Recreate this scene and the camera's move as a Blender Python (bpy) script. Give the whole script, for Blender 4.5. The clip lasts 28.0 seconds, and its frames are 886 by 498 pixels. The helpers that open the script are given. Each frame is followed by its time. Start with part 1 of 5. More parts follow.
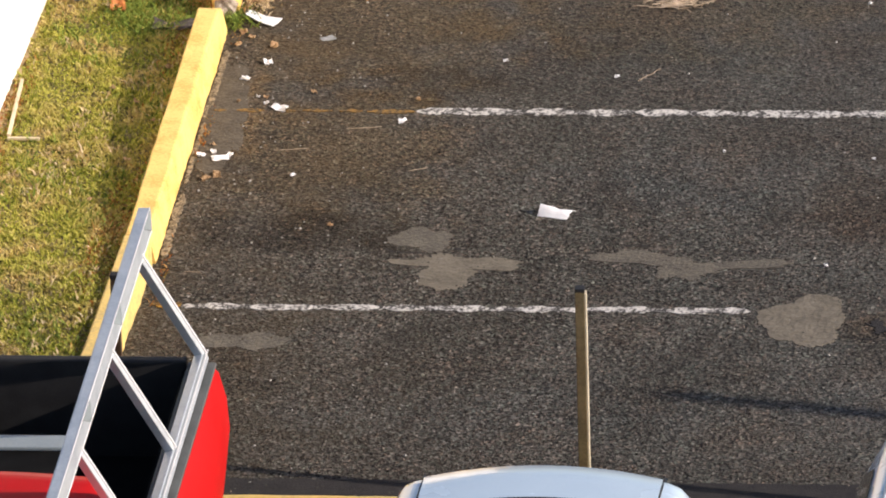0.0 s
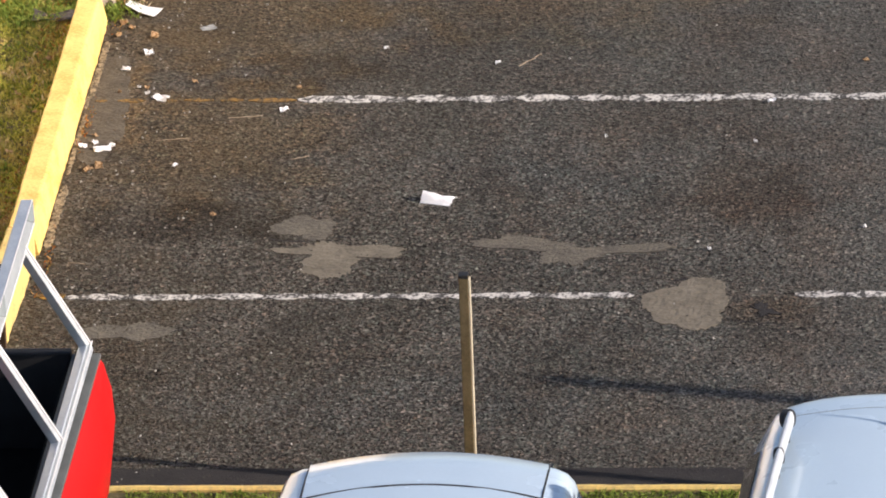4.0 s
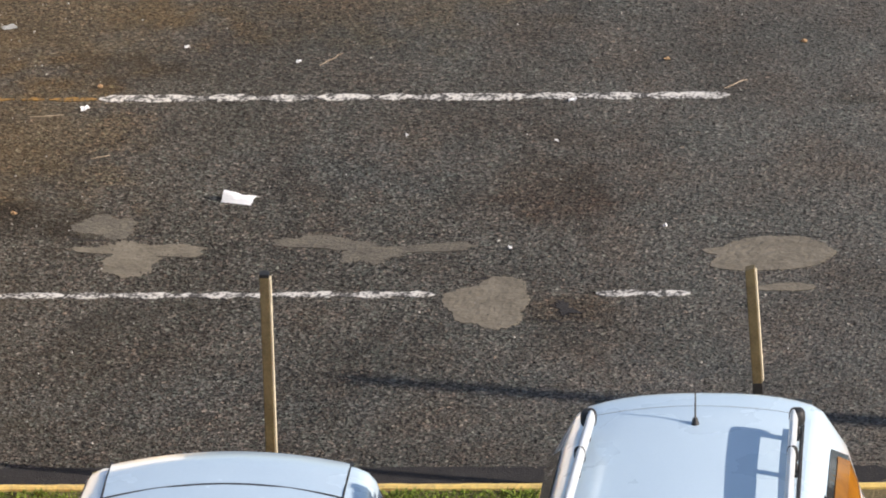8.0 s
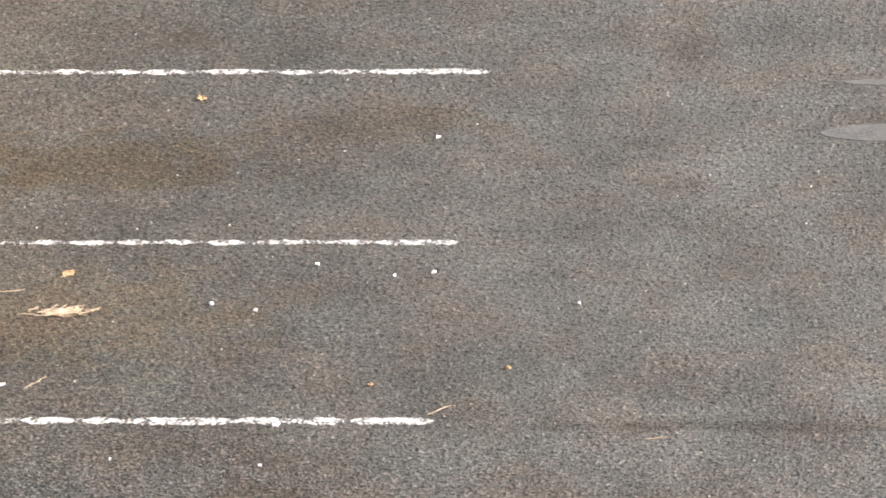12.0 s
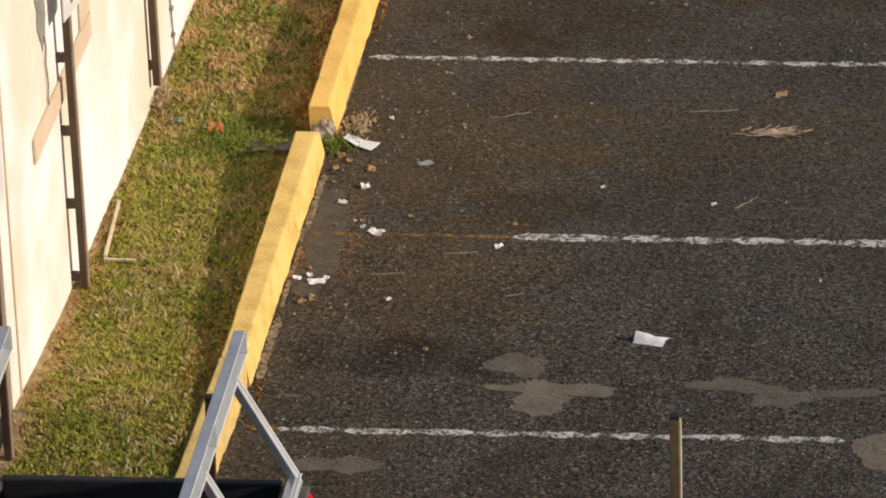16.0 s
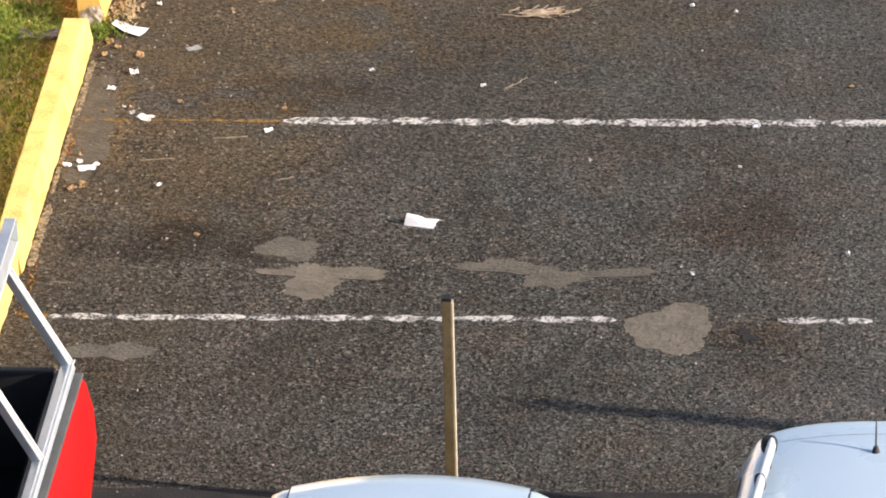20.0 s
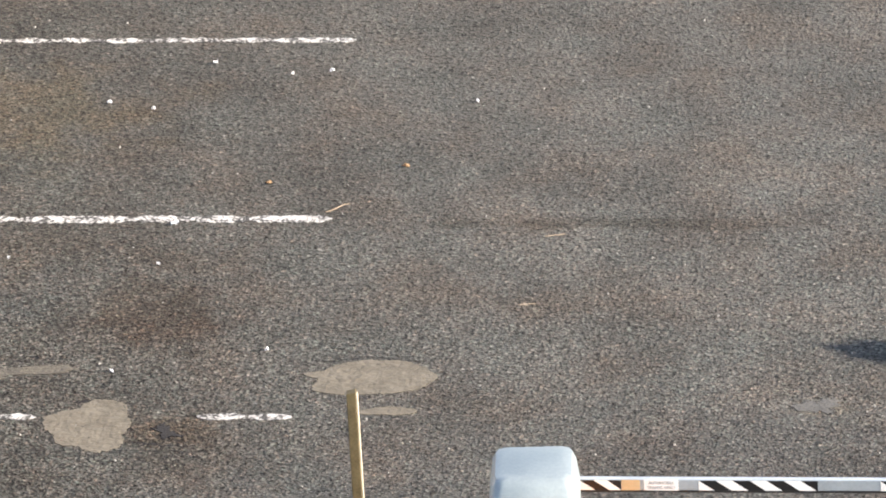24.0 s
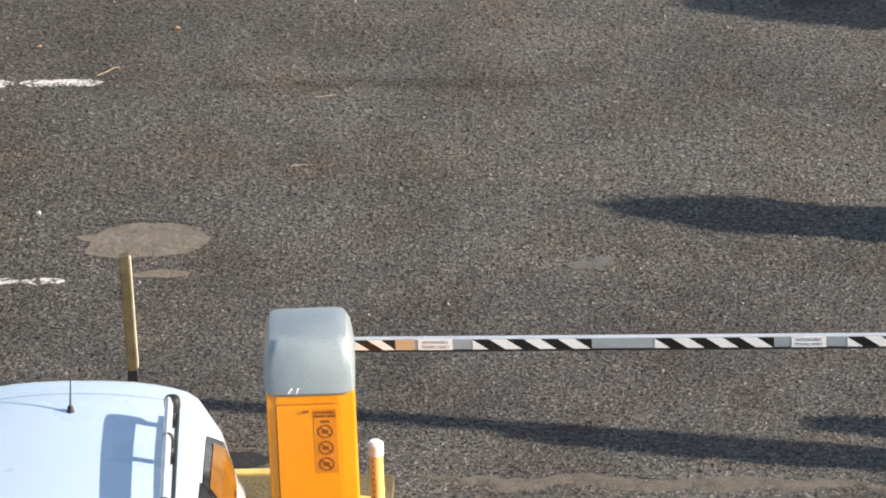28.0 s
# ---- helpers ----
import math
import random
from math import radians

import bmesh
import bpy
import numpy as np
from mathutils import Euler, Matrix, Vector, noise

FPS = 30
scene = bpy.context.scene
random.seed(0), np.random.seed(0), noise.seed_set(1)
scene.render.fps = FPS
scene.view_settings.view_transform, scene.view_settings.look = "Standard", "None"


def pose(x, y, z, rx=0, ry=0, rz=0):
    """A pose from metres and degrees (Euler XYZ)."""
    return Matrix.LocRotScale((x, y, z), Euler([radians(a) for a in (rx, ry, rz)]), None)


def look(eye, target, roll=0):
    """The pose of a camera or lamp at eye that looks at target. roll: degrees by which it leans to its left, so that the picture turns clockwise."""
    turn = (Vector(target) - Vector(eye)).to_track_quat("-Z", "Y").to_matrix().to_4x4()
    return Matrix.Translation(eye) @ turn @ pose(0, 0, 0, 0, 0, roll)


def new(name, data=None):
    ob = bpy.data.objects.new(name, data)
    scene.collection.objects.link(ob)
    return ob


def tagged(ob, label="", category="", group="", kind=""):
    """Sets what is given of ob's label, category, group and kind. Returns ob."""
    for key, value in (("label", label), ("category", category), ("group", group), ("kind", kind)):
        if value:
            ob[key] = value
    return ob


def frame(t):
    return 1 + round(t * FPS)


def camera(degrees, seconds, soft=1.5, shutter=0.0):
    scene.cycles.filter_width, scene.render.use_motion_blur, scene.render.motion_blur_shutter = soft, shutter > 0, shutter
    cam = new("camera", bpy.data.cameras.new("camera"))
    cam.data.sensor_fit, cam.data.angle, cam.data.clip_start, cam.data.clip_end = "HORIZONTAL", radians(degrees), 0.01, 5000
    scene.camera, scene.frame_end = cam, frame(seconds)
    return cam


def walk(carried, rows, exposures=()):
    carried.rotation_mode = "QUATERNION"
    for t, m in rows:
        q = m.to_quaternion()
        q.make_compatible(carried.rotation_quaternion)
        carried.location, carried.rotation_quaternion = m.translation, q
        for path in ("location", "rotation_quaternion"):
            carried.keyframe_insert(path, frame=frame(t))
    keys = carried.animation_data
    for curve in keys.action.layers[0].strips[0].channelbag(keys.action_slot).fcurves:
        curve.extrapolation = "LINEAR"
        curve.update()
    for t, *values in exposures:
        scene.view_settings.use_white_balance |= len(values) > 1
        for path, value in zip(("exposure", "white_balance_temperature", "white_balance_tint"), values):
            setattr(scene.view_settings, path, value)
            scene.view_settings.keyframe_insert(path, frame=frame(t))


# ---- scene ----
EYE = (11.18, -60.782, 32.223)


def aim(yaw, pitch, roll):
    """The camera's pose at the high window from which it looks down."""
    return pose(*EYE, 90 + pitch, 0, yaw) @ pose(0, 0, 0, 0, 0, roll)


cam = camera(4.216, 28.0, soft=1.9)
PATH = (
    (0.0, 8.824, -27.360, -3.616),
    (0.5, 8.793, -27.361, -3.820),
    (1.0, 8.743, -27.359, -3.969),
    (1.5, 8.675, -27.358, -3.960),
    (2.0, 8.592, -27.360, -3.889),
    (2.5, 8.495, -27.366, -3.952),
    (3.0, 8.388, -27.389, -3.951),
    (3.5, 8.277, -27.440, -4.020),
    (5.5, 7.954, -27.484, -4.040),
    (6.0, 7.682, -27.503, -3.899),
    (6.5, 7.455, -27.517, -3.775),
    (7.0, 7.423, -27.517, -3.762),
    (7.5, 7.421, -27.514, -3.730),
    (8.0, 7.138, -27.525, -3.599),
    (8.5, 6.541, -27.493, -3.358),
    (9.0, 5.818, -27.342, -3.114),
    (9.5, 5.012, -27.075, -2.643),
    (10.0, 4.693, -26.757, -2.634),
    (10.5, 4.691, -26.421, -2.276),
    (11.0, 4.775, -26.137, -2.261),
    (11.5, 5.048, -26.057, -2.364),
    (13.5, 7.223, -26.151, -2.724),
    (14.0, 7.899, -26.229, -2.915),
    (14.5, 8.575, -26.283, -2.983),
    (15.0, 9.232, -26.425, -3.191),
    (15.5, 9.467, -26.608, -3.201),
    (16.0, 9.295, -26.737, -3.210),
    (16.5, 8.899, -26.917, -3.172),
    (17.0, 8.489, -27.128, -3.314),
    (17.5, 8.231, -27.270, -3.387),
    (18.0, 8.174, -27.323, -3.355),
    (18.5, 8.163, -27.331, -3.378),
    (19.0, 8.153, -27.339, -3.419),
    (19.5, 8.142, -27.346, -3.439),
    (20.0, 8.107, -27.355, -3.449),
    (20.5, 7.721, -27.385, -3.370),
    (21.0, 6.872, -27.440, -3.104),
    (21.5, 5.730, -27.455, -2.667),
    (22.0, 4.576, -27.228, -2.202),
    (22.5, 4.211, -26.950, -2.131),
    (24.5, 5.114, -27.051, -2.364),
    (25.0, 4.715, -26.897, -2.326),
    (25.5, 5.290, -26.751, -2.694),
    (26.0, 6.274, -26.883, -2.617),
    (26.5, 6.056, -27.364, -2.585),
    (27.0, 5.250, -27.736, -2.499),
    (27.5, 4.568, -27.801, -2.459),
    (28.0, 3.783, -27.743, -2.460),
)
# the clip's own brightness and white balance: seconds, stops, kelvin, tint
LIGHT = (
    (0, 0.35, 6390, 16), (3, 0.38, 6370, 16), (6, 0.66, 6340, 14), (7, 0.56, 6330, 13), (8, 0.56, 6330, 13), (9, 0.83, 6290, 12), (10, 1.46, 6400, 12),
    (11, 1.67, 6400, 12), (13.5, 1.62, 6500, 14), (14, 1.61, 6610, 15), (14.5, 0.76, 6710, 16), (15, 0.17, 6750, 16), (15.5, -0.18, 6660, 15),
    (16, -0.36, 6610, 15), (17, 0.32, 6460, 17), (18, 0.74, 6410, 16), (19, 0.60, 6400, 15), (20, 0.66, 6390, 15), (21, 0.75, 6340, 12), (22, 1.12, 6400, 12),
    (22.5, 1.27, 6400, 12), (25, 1.52, 6400, 12), (26, 1.69, 6430, 12), (27, 0.85, 6480, 12), (27.5, 0.70, 6480, 12), (28, 0.93, 6470, 12),
)
walk(cam, [(t, aim(y, p, r)) for t, y, p, r in PATH], exposures=LIGHT)

# ---- sky and sun ----
SUN = Vector((1.0, -0.176, 0.445)).normalized()
world = bpy.data.worlds.new("sky")
scene.world = world
world.use_nodes = True
wn = world.node_tree.nodes
sky = wn.new("ShaderNodeTexSky")
sky.sky_type, sky.sun_disc = "NISHITA", False
sky.sun_elevation = math.asin(SUN.z)
sky.sun_rotation = math.atan2(SUN.x, SUN.y)
world.node_tree.links.new(sky.outputs[0], wn["Background"].inputs[0])
wn["Background"].inputs[1].default_value = 0.10
lamp = bpy.data.lights.new("sun", "SUN")
lamp.energy, lamp.angle, lamp.color = 4.5, radians(0.6), (1.0, 0.88, 0.735)
new("sun", lamp).matrix_world = look(SUN * 60, (0, 0, 0))


# ---- materials ----
def material(name, colors, rough=0.6, metal=0.0, scale=6.0, fine=60.0, bump=0.0, bump_scale=None, object_random=0.0, coat=0.0, spread=(0.35, 0.65), rough_var=0.08, fine_amount=0.35):
    """Two colours mixed by a coarse and a fine noise in world metres, with relief."""
    m = bpy.data.materials.new(name)
    m.use_nodes = True
    n, l = m.node_tree.nodes, m.node_tree.links
    b = n["Principled BSDF"]
    geo = n.new("ShaderNodeNewGeometry")
    big, small = n.new("ShaderNodeTexNoise"), n.new("ShaderNodeTexNoise")
    for node, sc, det in ((big, scale, 5), (small, fine, 3)):
        node.inputs["Scale"].default_value = sc
        node.inputs["Detail"].default_value = det
        l.new(geo.outputs["Position"], node.inputs["Vector"])
    mix = n.new("ShaderNodeMix")
    mix.inputs[0].default_value = fine_amount
    l.new(big.outputs["Fac"], mix.inputs[2])
    l.new(small.outputs["Fac"], mix.inputs[3])
    ramp = n.new("ShaderNodeValToRGB")
    ramp.color_ramp.elements[0].position, ramp.color_ramp.elements[1].position = spread
    ramp.color_ramp.elements[0].color = (*colors[0], 1)
    ramp.color_ramp.elements[1].color = (*colors[1], 1)
    l.new(mix.outputs[0], ramp.inputs[0])
    out = ramp.outputs[0]
    if object_random:
        info, hsv = n.new("ShaderNodeObjectInfo"), n.new("ShaderNodeHueSaturation")
        rng = n.new("ShaderNodeMapRange")
        rng.inputs[3].default_value, rng.inputs[4].default_value = 1 - object_random, 1 + object_random
        l.new(info.outputs["Random"], rng.inputs[0])
        l.new(rng.outputs[0], hsv.inputs["Value"])
        l.new(out, hsv.inputs["Color"])
        out = hsv.outputs[0]
    l.new(out, b.inputs["Base Color"])
    rr = n.new("ShaderNodeMapRange")
    rr.inputs[3].default_value, rr.inputs[4].default_value = max(0.02, rough - rough_var), min(1, rough + rough_var)
    l.new(big.outputs["Fac"], rr.inputs[0])
    l.new(rr.outputs[0], b.inputs["Roughness"])
    b.inputs["Metallic"].default_value = metal
    b.inputs["Coat Weight"].default_value = coat
    b.inputs["Coat Roughness"].default_value = 0.06
    if bump:
        bp = n.new("ShaderNodeBump")
        bp.inputs["Strength"].default_value = 1.0
        bp.inputs["Distance"].default_value = bump
        src = small
        if bump_scale:
            src = n.new("ShaderNodeTexNoise")
            src.inputs["Scale"].default_value = bump_scale
            src.inputs["Detail"].default_value = 4
            l.new(geo.outputs["Position"], src.inputs["Vector"])
        l.new(src.outputs["Fac"], bp.inputs["Height"])
        l.new(bp.outputs[0], b.inputs["Normal"])
    return m


# place, radii, tint and strength of the stains
STAINS = (
    (0.75, 0.95, 0.75, 0.30, (0.50, 0.47, 0.44), 0.9),
    (1.40, 2.92, 0.60, 0.26, (0.62, 0.55, 0.46), 0.8),
    (0.80, 1.95, 0.95, 1.00, (1.16, 1.00, 0.74), 0.8),
    (0.80, 3.75, 1.15, 1.15, (1.17, 1.00, 0.72), 0.8),
    (0.20, 2.40, 0.16, 0.75, (1.55, 1.35, 1.05), 0.8),
    (4.07, 1.30, 0.55, 0.45, (0.80, 0.66, 0.58), 0.8),
    (4.32, 0.80, 0.12, 0.07, (0.50, 0.48, 0.46), 0.9),
    (2.75, 6.05, 1.10, 0.50, (0.86, 0.72, 0.52), 0.8),
    (0.95, 5.20, 0.45, 0.35, (0.66, 0.54, 0.42), 0.85),
    (0.85, 7.75, 0.55, 0.35, (1.45, 1.05, 0.55), 0.8),
    (7.80, -0.90, 3.00, 1.10, (0.83, 0.83, 0.85), 0.8),
    (4.40, 6.60, 0.80, 0.30, (0.85, 0.72, 0.55), 0.6),
    (1.60, -0.85, 0.70, 0.40, (0.86, 0.82, 0.78), 0.7),
    (6.60, 2.45, 1.30, 0.10, (0.68, 0.64, 0.60), 0.8),
    (1.20, 5.60, 1.10, 0.60, (0.78, 0.66, 0.48), 0.7),
    (0.45, -0.75, 0.50, 0.70, (0.84, 0.76, 0.66), 0.8),
    (4.26, -0.15, 0.34, 0.24, (0.92, 0.78, 0.66), 0.9),
    (8.02, 0.13, 0.22, 0.12, (1.22, 1.10, 0.94), 0.7),
    (2.75, 1.55, 1.00, 0.42, (1.02, 1.06, 1.11), 0.9),
    (2.10, -1.25, 1.30, 0.45, (1.06, 1.10, 1.15), 0.9),
    (4.60, -1.10, 1.10, 0.40, (1.06, 1.09, 1.13), 0.8),
    (2.60, 3.90, 1.40, 0.80, (1.10, 0.97, 0.78), 0.8),
)


def asphalt_material(name, loose=False):
    """Coarse chippings in dark binder: pale, dark and rusty stones, brown silt towards the kerb, oil and damp stains."""
    m = bpy.data.materials.new(name)
    m.use_nodes = True
    n, l = m.node_tree.nodes, m.node_tree.links
    b = n["Principled BSDF"]
    geo = n.new("ShaderNodeNewGeometry")
    pos = geo.outputs["Position"]

    def noise_tex(scale, detail=3, rough=0.55, vec=pos):
        t = n.new("ShaderNodeTexNoise")
        t.inputs["Scale"].default_value, t.inputs["Detail"].default_value, t.inputs["Roughness"].default_value = scale, detail, rough
        l.new(vec, t.inputs["Vector"])
        return t.outputs["Fac"]

    def ramp(src, stops):
        r = n.new("ShaderNodeValToRGB")
        e = r.color_ramp.elements
        while len(e) < len(stops):
            e.new(0.5)
        for el, (p, c) in zip(e, stops):
            el.position, el.color = p, (*c, 1)
        l.new(src, r.inputs[0])
        return r.outputs[0]

    def mixc(fac, a, c, mode="MIX"):
        x = n.new("ShaderNodeMix")
        x.data_type, x.blend_type = "RGBA", mode
        if isinstance(fac, float):
            x.inputs[0].default_value = fac
        else:
            l.new(fac, x.inputs[0])
        for sock, v in ((x.inputs[6], a), (x.inputs[7], c)):
            if isinstance(v, tuple):
                sock.default_value = (*v, 1)
            else:
                l.new(v, sock)
        return x.outputs[2]

    def even_share(axis, x0, x1, lo, hi):
        along, share = n.new("ShaderNodeSeparateXYZ"), n.new("ShaderNodeMapRange")
        share.inputs[1].default_value, share.inputs[2].default_value = x0, x1
        share.inputs[3].default_value, share.inputs[4].default_value = lo, hi
        l.new(pos, along.inputs[0])
        l.new(along.outputs[axis], share.inputs[0])
        return share.outputs[0]

    vor = n.new("ShaderNodeTexVoronoi")
    vor.inputs["Scale"].default_value = 52
    vor.inputs["Randomness"].default_value = 1.0
    l.new(pos, vor.inputs["Vector"])
    if loose:
        # every stone of its own takes its own shade
        wn = n.new("ShaderNodeTexWhiteNoise")
        wn.noise_dimensions = "1D"
        l.new(geo.outputs["Random Per Island"], wn.inputs["W"])
        tone, hue = geo.outputs["Random Per Island"], wn.outputs["Value"]
    else:
        sep = n.new("ShaderNodeSeparateColor")
        l.new(vor.outputs["Color"], sep.inputs[0])
        tone, hue = sep.outputs[0], sep.outputs[1]
    stones = ramp(tone, [(0.0, (0.020, 0.019, 0.018)), (0.38, (0.066, 0.063, 0.058)), (0.72, (0.112, 0.108, 0.100)), (0.95, (0.165, 0.158, 0.146)), (1.0, (0.27, 0.256, 0.235))])
    rusty = ramp(hue, [(0.0, (0.90, 1.05, 0.99)), (0.25, (0.97, 1.02, 0.99)), (0.5, (1.0, 1.0, 1.0)), (0.78, (1.03, 0.99, 0.97)), (0.93, (1.16, 0.98, 0.88)), (1.0, (1.08, 0.99, 0.95))])
    col = mixc(1.0, stones, rusty, "MULTIPLY")
    grain = ramp(noise_tex(52, 3, 0.6), [(0.34, (0.52, 0.50, 0.46)), (0.66, (1.60, 1.53, 1.43))])
    col = mixc(1.0, col, grain, "MULTIPLY")
    col = mixc(even_share(0, 2.2, 5.5, 0.05, 0.46), col, (0.088, 0.084, 0.076))
    # the bays farther in are smoother
    col = mixc(even_share(1, 1.0, 4.0, 0.0, 0.44), col, (0.084, 0.079, 0.070))
    # open pits between the stones
    pits = ramp(noise_tex(31, 3, 0.55), [(0.37, (0.36, 0.35, 0.34)), (0.45, (1.05, 1.05, 1.05)), (0.60, (1.05, 1.05, 1.05)), (0.70, (1.14, 1.135, 1.125))])
    col = mixc(1.0, col, pits, "MULTIPLY")
    patchy = ramp(noise_tex(1.1, 4, 0.6), [(0.30, (0.74, 0.73, 0.72)), (0.52, (1.0, 1.0, 1.0)), (0.72, (1.2, 1.2, 1.2))])
    col = mixc(1.0, col, patchy, "MULTIPLY")
    # broad areas where reddish or greenish stone prevails
    shade = ramp(noise_tex(1.7, 3, 0.55), [(0.32, (1.05, 0.98, 0.93)), (0.48, (1.0, 1.0, 1.0)), (0.66, (0.96, 1.015, 1.03))])
    col = mixc(1.0, col, shade, "MULTIPLY")
    # the driving lane is worn paler than the bays
    lane = n.new("ShaderNodeSeparateXYZ")
    l.new(pos, lane.inputs[0])
    worn = n.new("ShaderNodeMapRange")
    worn.inputs[1].default_value, worn.inputs[2].default_value = 3.2, 6.5
    worn.inputs[3].default_value, worn.inputs[4].default_value = 0.81, 1.20
    l.new(lane.outputs[0], worn.inputs[0])
    pale = n.new("ShaderNodeVectorMath")
    pale.operation = "SCALE"
    l.new(col, pale.inputs[0])
    l.new(worn.outputs[0], pale.inputs["Scale"])
    col = pale.outputs[0]
    # brown silt washed against the kerb, thinning out over three metres
    xyz = n.new("ShaderNodeSeparateXYZ")
    l.new(pos, xyz.inputs[0])
    near = n.new("ShaderNodeMapRange")
    near.inputs[1].default_value, near.inputs[2].default_value = 2.6, 0.2
    l.new(xyz.outputs[0], near.inputs[0])
    silt_noise = n.new("ShaderNodeMapRange")
    silt_noise.inputs[1].default_value, silt_noise.inputs[2].default_value = 0.38, 0.68
    l.new(noise_tex(1.7, 4, 0.6), silt_noise.inputs[0])
    silt = n.new("ShaderNodeMath")
    silt.operation = "MULTIPLY"
    l.new(near.outputs[0], silt.inputs[0])
    l.new(silt_noise.outputs[0], silt.inputs[1])
    weak = n.new("ShaderNodeMath")
    weak.operation = "MULTIPLY"
    weak.inputs[1].default_value = 0.48
    l.new(silt.outputs[0], weak.inputs[0])
    col = mixc(weak.outputs[0], col, (0.105, 0.070, 0.036))
    # dark oil and damp stains of their own shape
    stain = n.new("ShaderNodeMapRange")
    stain.inputs[1].default_value, stain.inputs[2].default_value = 0.60, 0.74
    stain.inputs[4].default_value = 0.55
    l.new(noise_tex(0.9, 5, 0.62), stain.inputs[0])
    col = mixc(stain.outputs[0], col, (0.030, 0.025, 0.021))
    # damp, oily and rusty stains where cars stand and water dries
    wob = n.new("ShaderNodeTexNoise")
    wob.inputs["Scale"].default_value, wob.inputs["Detail"].default_value = 3.2, 6
    l.new(pos, wob.inputs["Vector"])
    for sx, sy, rx, ry, tint, amount in STAINS:
        off = n.new("ShaderNodeVectorMath")
        off.operation = "SUBTRACT"
        off.inputs[1].default_value = (sx, sy, 0)
        l.new(pos, off.inputs[0])
        scl = n.new("ShaderNodeVectorMath")
        scl.operation = "MULTIPLY"
        scl.inputs[1].default_value = (1 / rx, 1 / ry, 0)
        l.new(off.outputs[0], scl.inputs[0])
        ln = n.new("ShaderNodeVectorMath")
        ln.operation = "LENGTH"
        l.new(scl.outputs[0], ln.inputs[0])
        sub = n.new("ShaderNodeMath")
        sub.operation = "MULTIPLY_ADD"
        sub.inputs[1].default_value, sub.inputs[2].default_value = 2.4, -1.2
        l.new(wob.outputs["Fac"], sub.inputs[0])
        tot = n.new("ShaderNodeMath")
        tot.operation = "ADD"
        l.new(ln.outputs["Value"], tot.inputs[0])
        l.new(sub.outputs[0], tot.inputs[1])
        mr = n.new("ShaderNodeMapRange")
        mr.inputs[1].default_value, mr.inputs[2].default_value = 1.05, 0.45
        mr.inputs[4].default_value = amount
        l.new(tot.outputs[0], mr.inputs[0])
        col = mixc(mr.outputs[0], col, mixc(1.0, col, tint, "MULTIPLY"))
    l.new(col, b.inputs["Base Color"])
    b.inputs["Roughness"].default_value = 0.88
    b.inputs["Specular IOR Level"].default_value = 0.25
    add = n.new("ShaderNodeMath")
    add.operation = "ADD"
    l.new(vor.outputs["Distance"], add.inputs[0])
    l.new(noise_tex(70, 3), add.inputs[1])
    bp = n.new("ShaderNodeBump")
    bp.inputs["Strength"].default_value, bp.inputs["Distance"].default_value = 1.0, 0.005
    l.new(add.outputs[0], bp.inputs["Height"])
    l.new(bp.outputs[0], b.inputs["Normal"])
    return m


ASPHALT = asphalt_material("asphalt")
ASPHALT_STONES = asphalt_material("asphalt_stones", True)
FIELD = material("field", ((0.05, 0.06, 0.025), (0.11, 0.10, 0.05)), 0.9, scale=0.3, fine=5)
SOIL = material("soil", ((0.10, 0.085, 0.035), (0.22, 0.17, 0.085)), 0.95, scale=3.0, fine=60, bump=0.01)
REPAIR = material("repair_mortar", ((0.125, 0.108, 0.080), (0.205, 0.180, 0.138)), 0.92, scale=7.0, fine=60, bump=0.012, bump_scale=22)
REPAIR_THIN = material("worn_repair_mortar", ((0.075, 0.068, 0.055), (0.165, 0.145, 0.112)), 0.92, scale=8.0, fine=60, bump=0.010, bump_scale=40, fine_amount=0.5)
FAINT_REPAIR = material("faint_repair_mortar", ((0.088, 0.084, 0.076), (0.150, 0.143, 0.130)), 0.92, scale=8.0, fine=60, bump=0.006, bump_scale=40, fine_amount=0.5)
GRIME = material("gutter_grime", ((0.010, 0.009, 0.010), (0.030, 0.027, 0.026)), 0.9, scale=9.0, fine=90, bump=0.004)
WHITE_LINE = material("white_line_paint", ((0.06, 0.057, 0.052), (0.66, 0.635, 0.59)), 0.75, scale=14.0, fine=50, bump=0.004, spread=(0.44, 0.55), fine_amount=0.5)
YELLOW_LINE = material("yellow_line_paint", ((0.05, 0.038, 0.020), (0.30, 0.165, 0.035)), 0.8, scale=20.0, fine=70, bump=0.003, spread=(0.38, 0.60), fine_amount=0.5)
OLD_YELLOW = material("old_yellow_paint", ((0.07, 0.045, 0.02), (0.52, 0.29, 0.04)), 0.8, scale=22.0, fine=70, bump=0.003, spread=(0.40, 0.56), fine_amount=0.5)
KERB_PAINT = material("yellow_kerb_paint", ((0.68, 0.37, 0.055), (0.95, 0.62, 0.165)), 0.6, scale=5.0, fine=50, bump=0.004, bump_scale=30, spread=(0.24, 0.52))
FADED_KERB_PAINT = material("faded_kerb_paint", ((0.60, 0.36, 0.065), (0.92, 0.65, 0.205)), 0.65, scale=6.0, fine=55, bump=0.004, bump_scale=30, spread=(0.30, 0.54), fine_amount=0.45)
WORN_KERB_PAINT = material("worn_kerb_paint", ((0.54, 0.40, 0.16), (0.82, 0.60, 0.19)), 0.75, scale=7.0, fine=45, bump=0.005, bump_scale=30, spread=(0.36, 0.56), fine_amount=0.5)
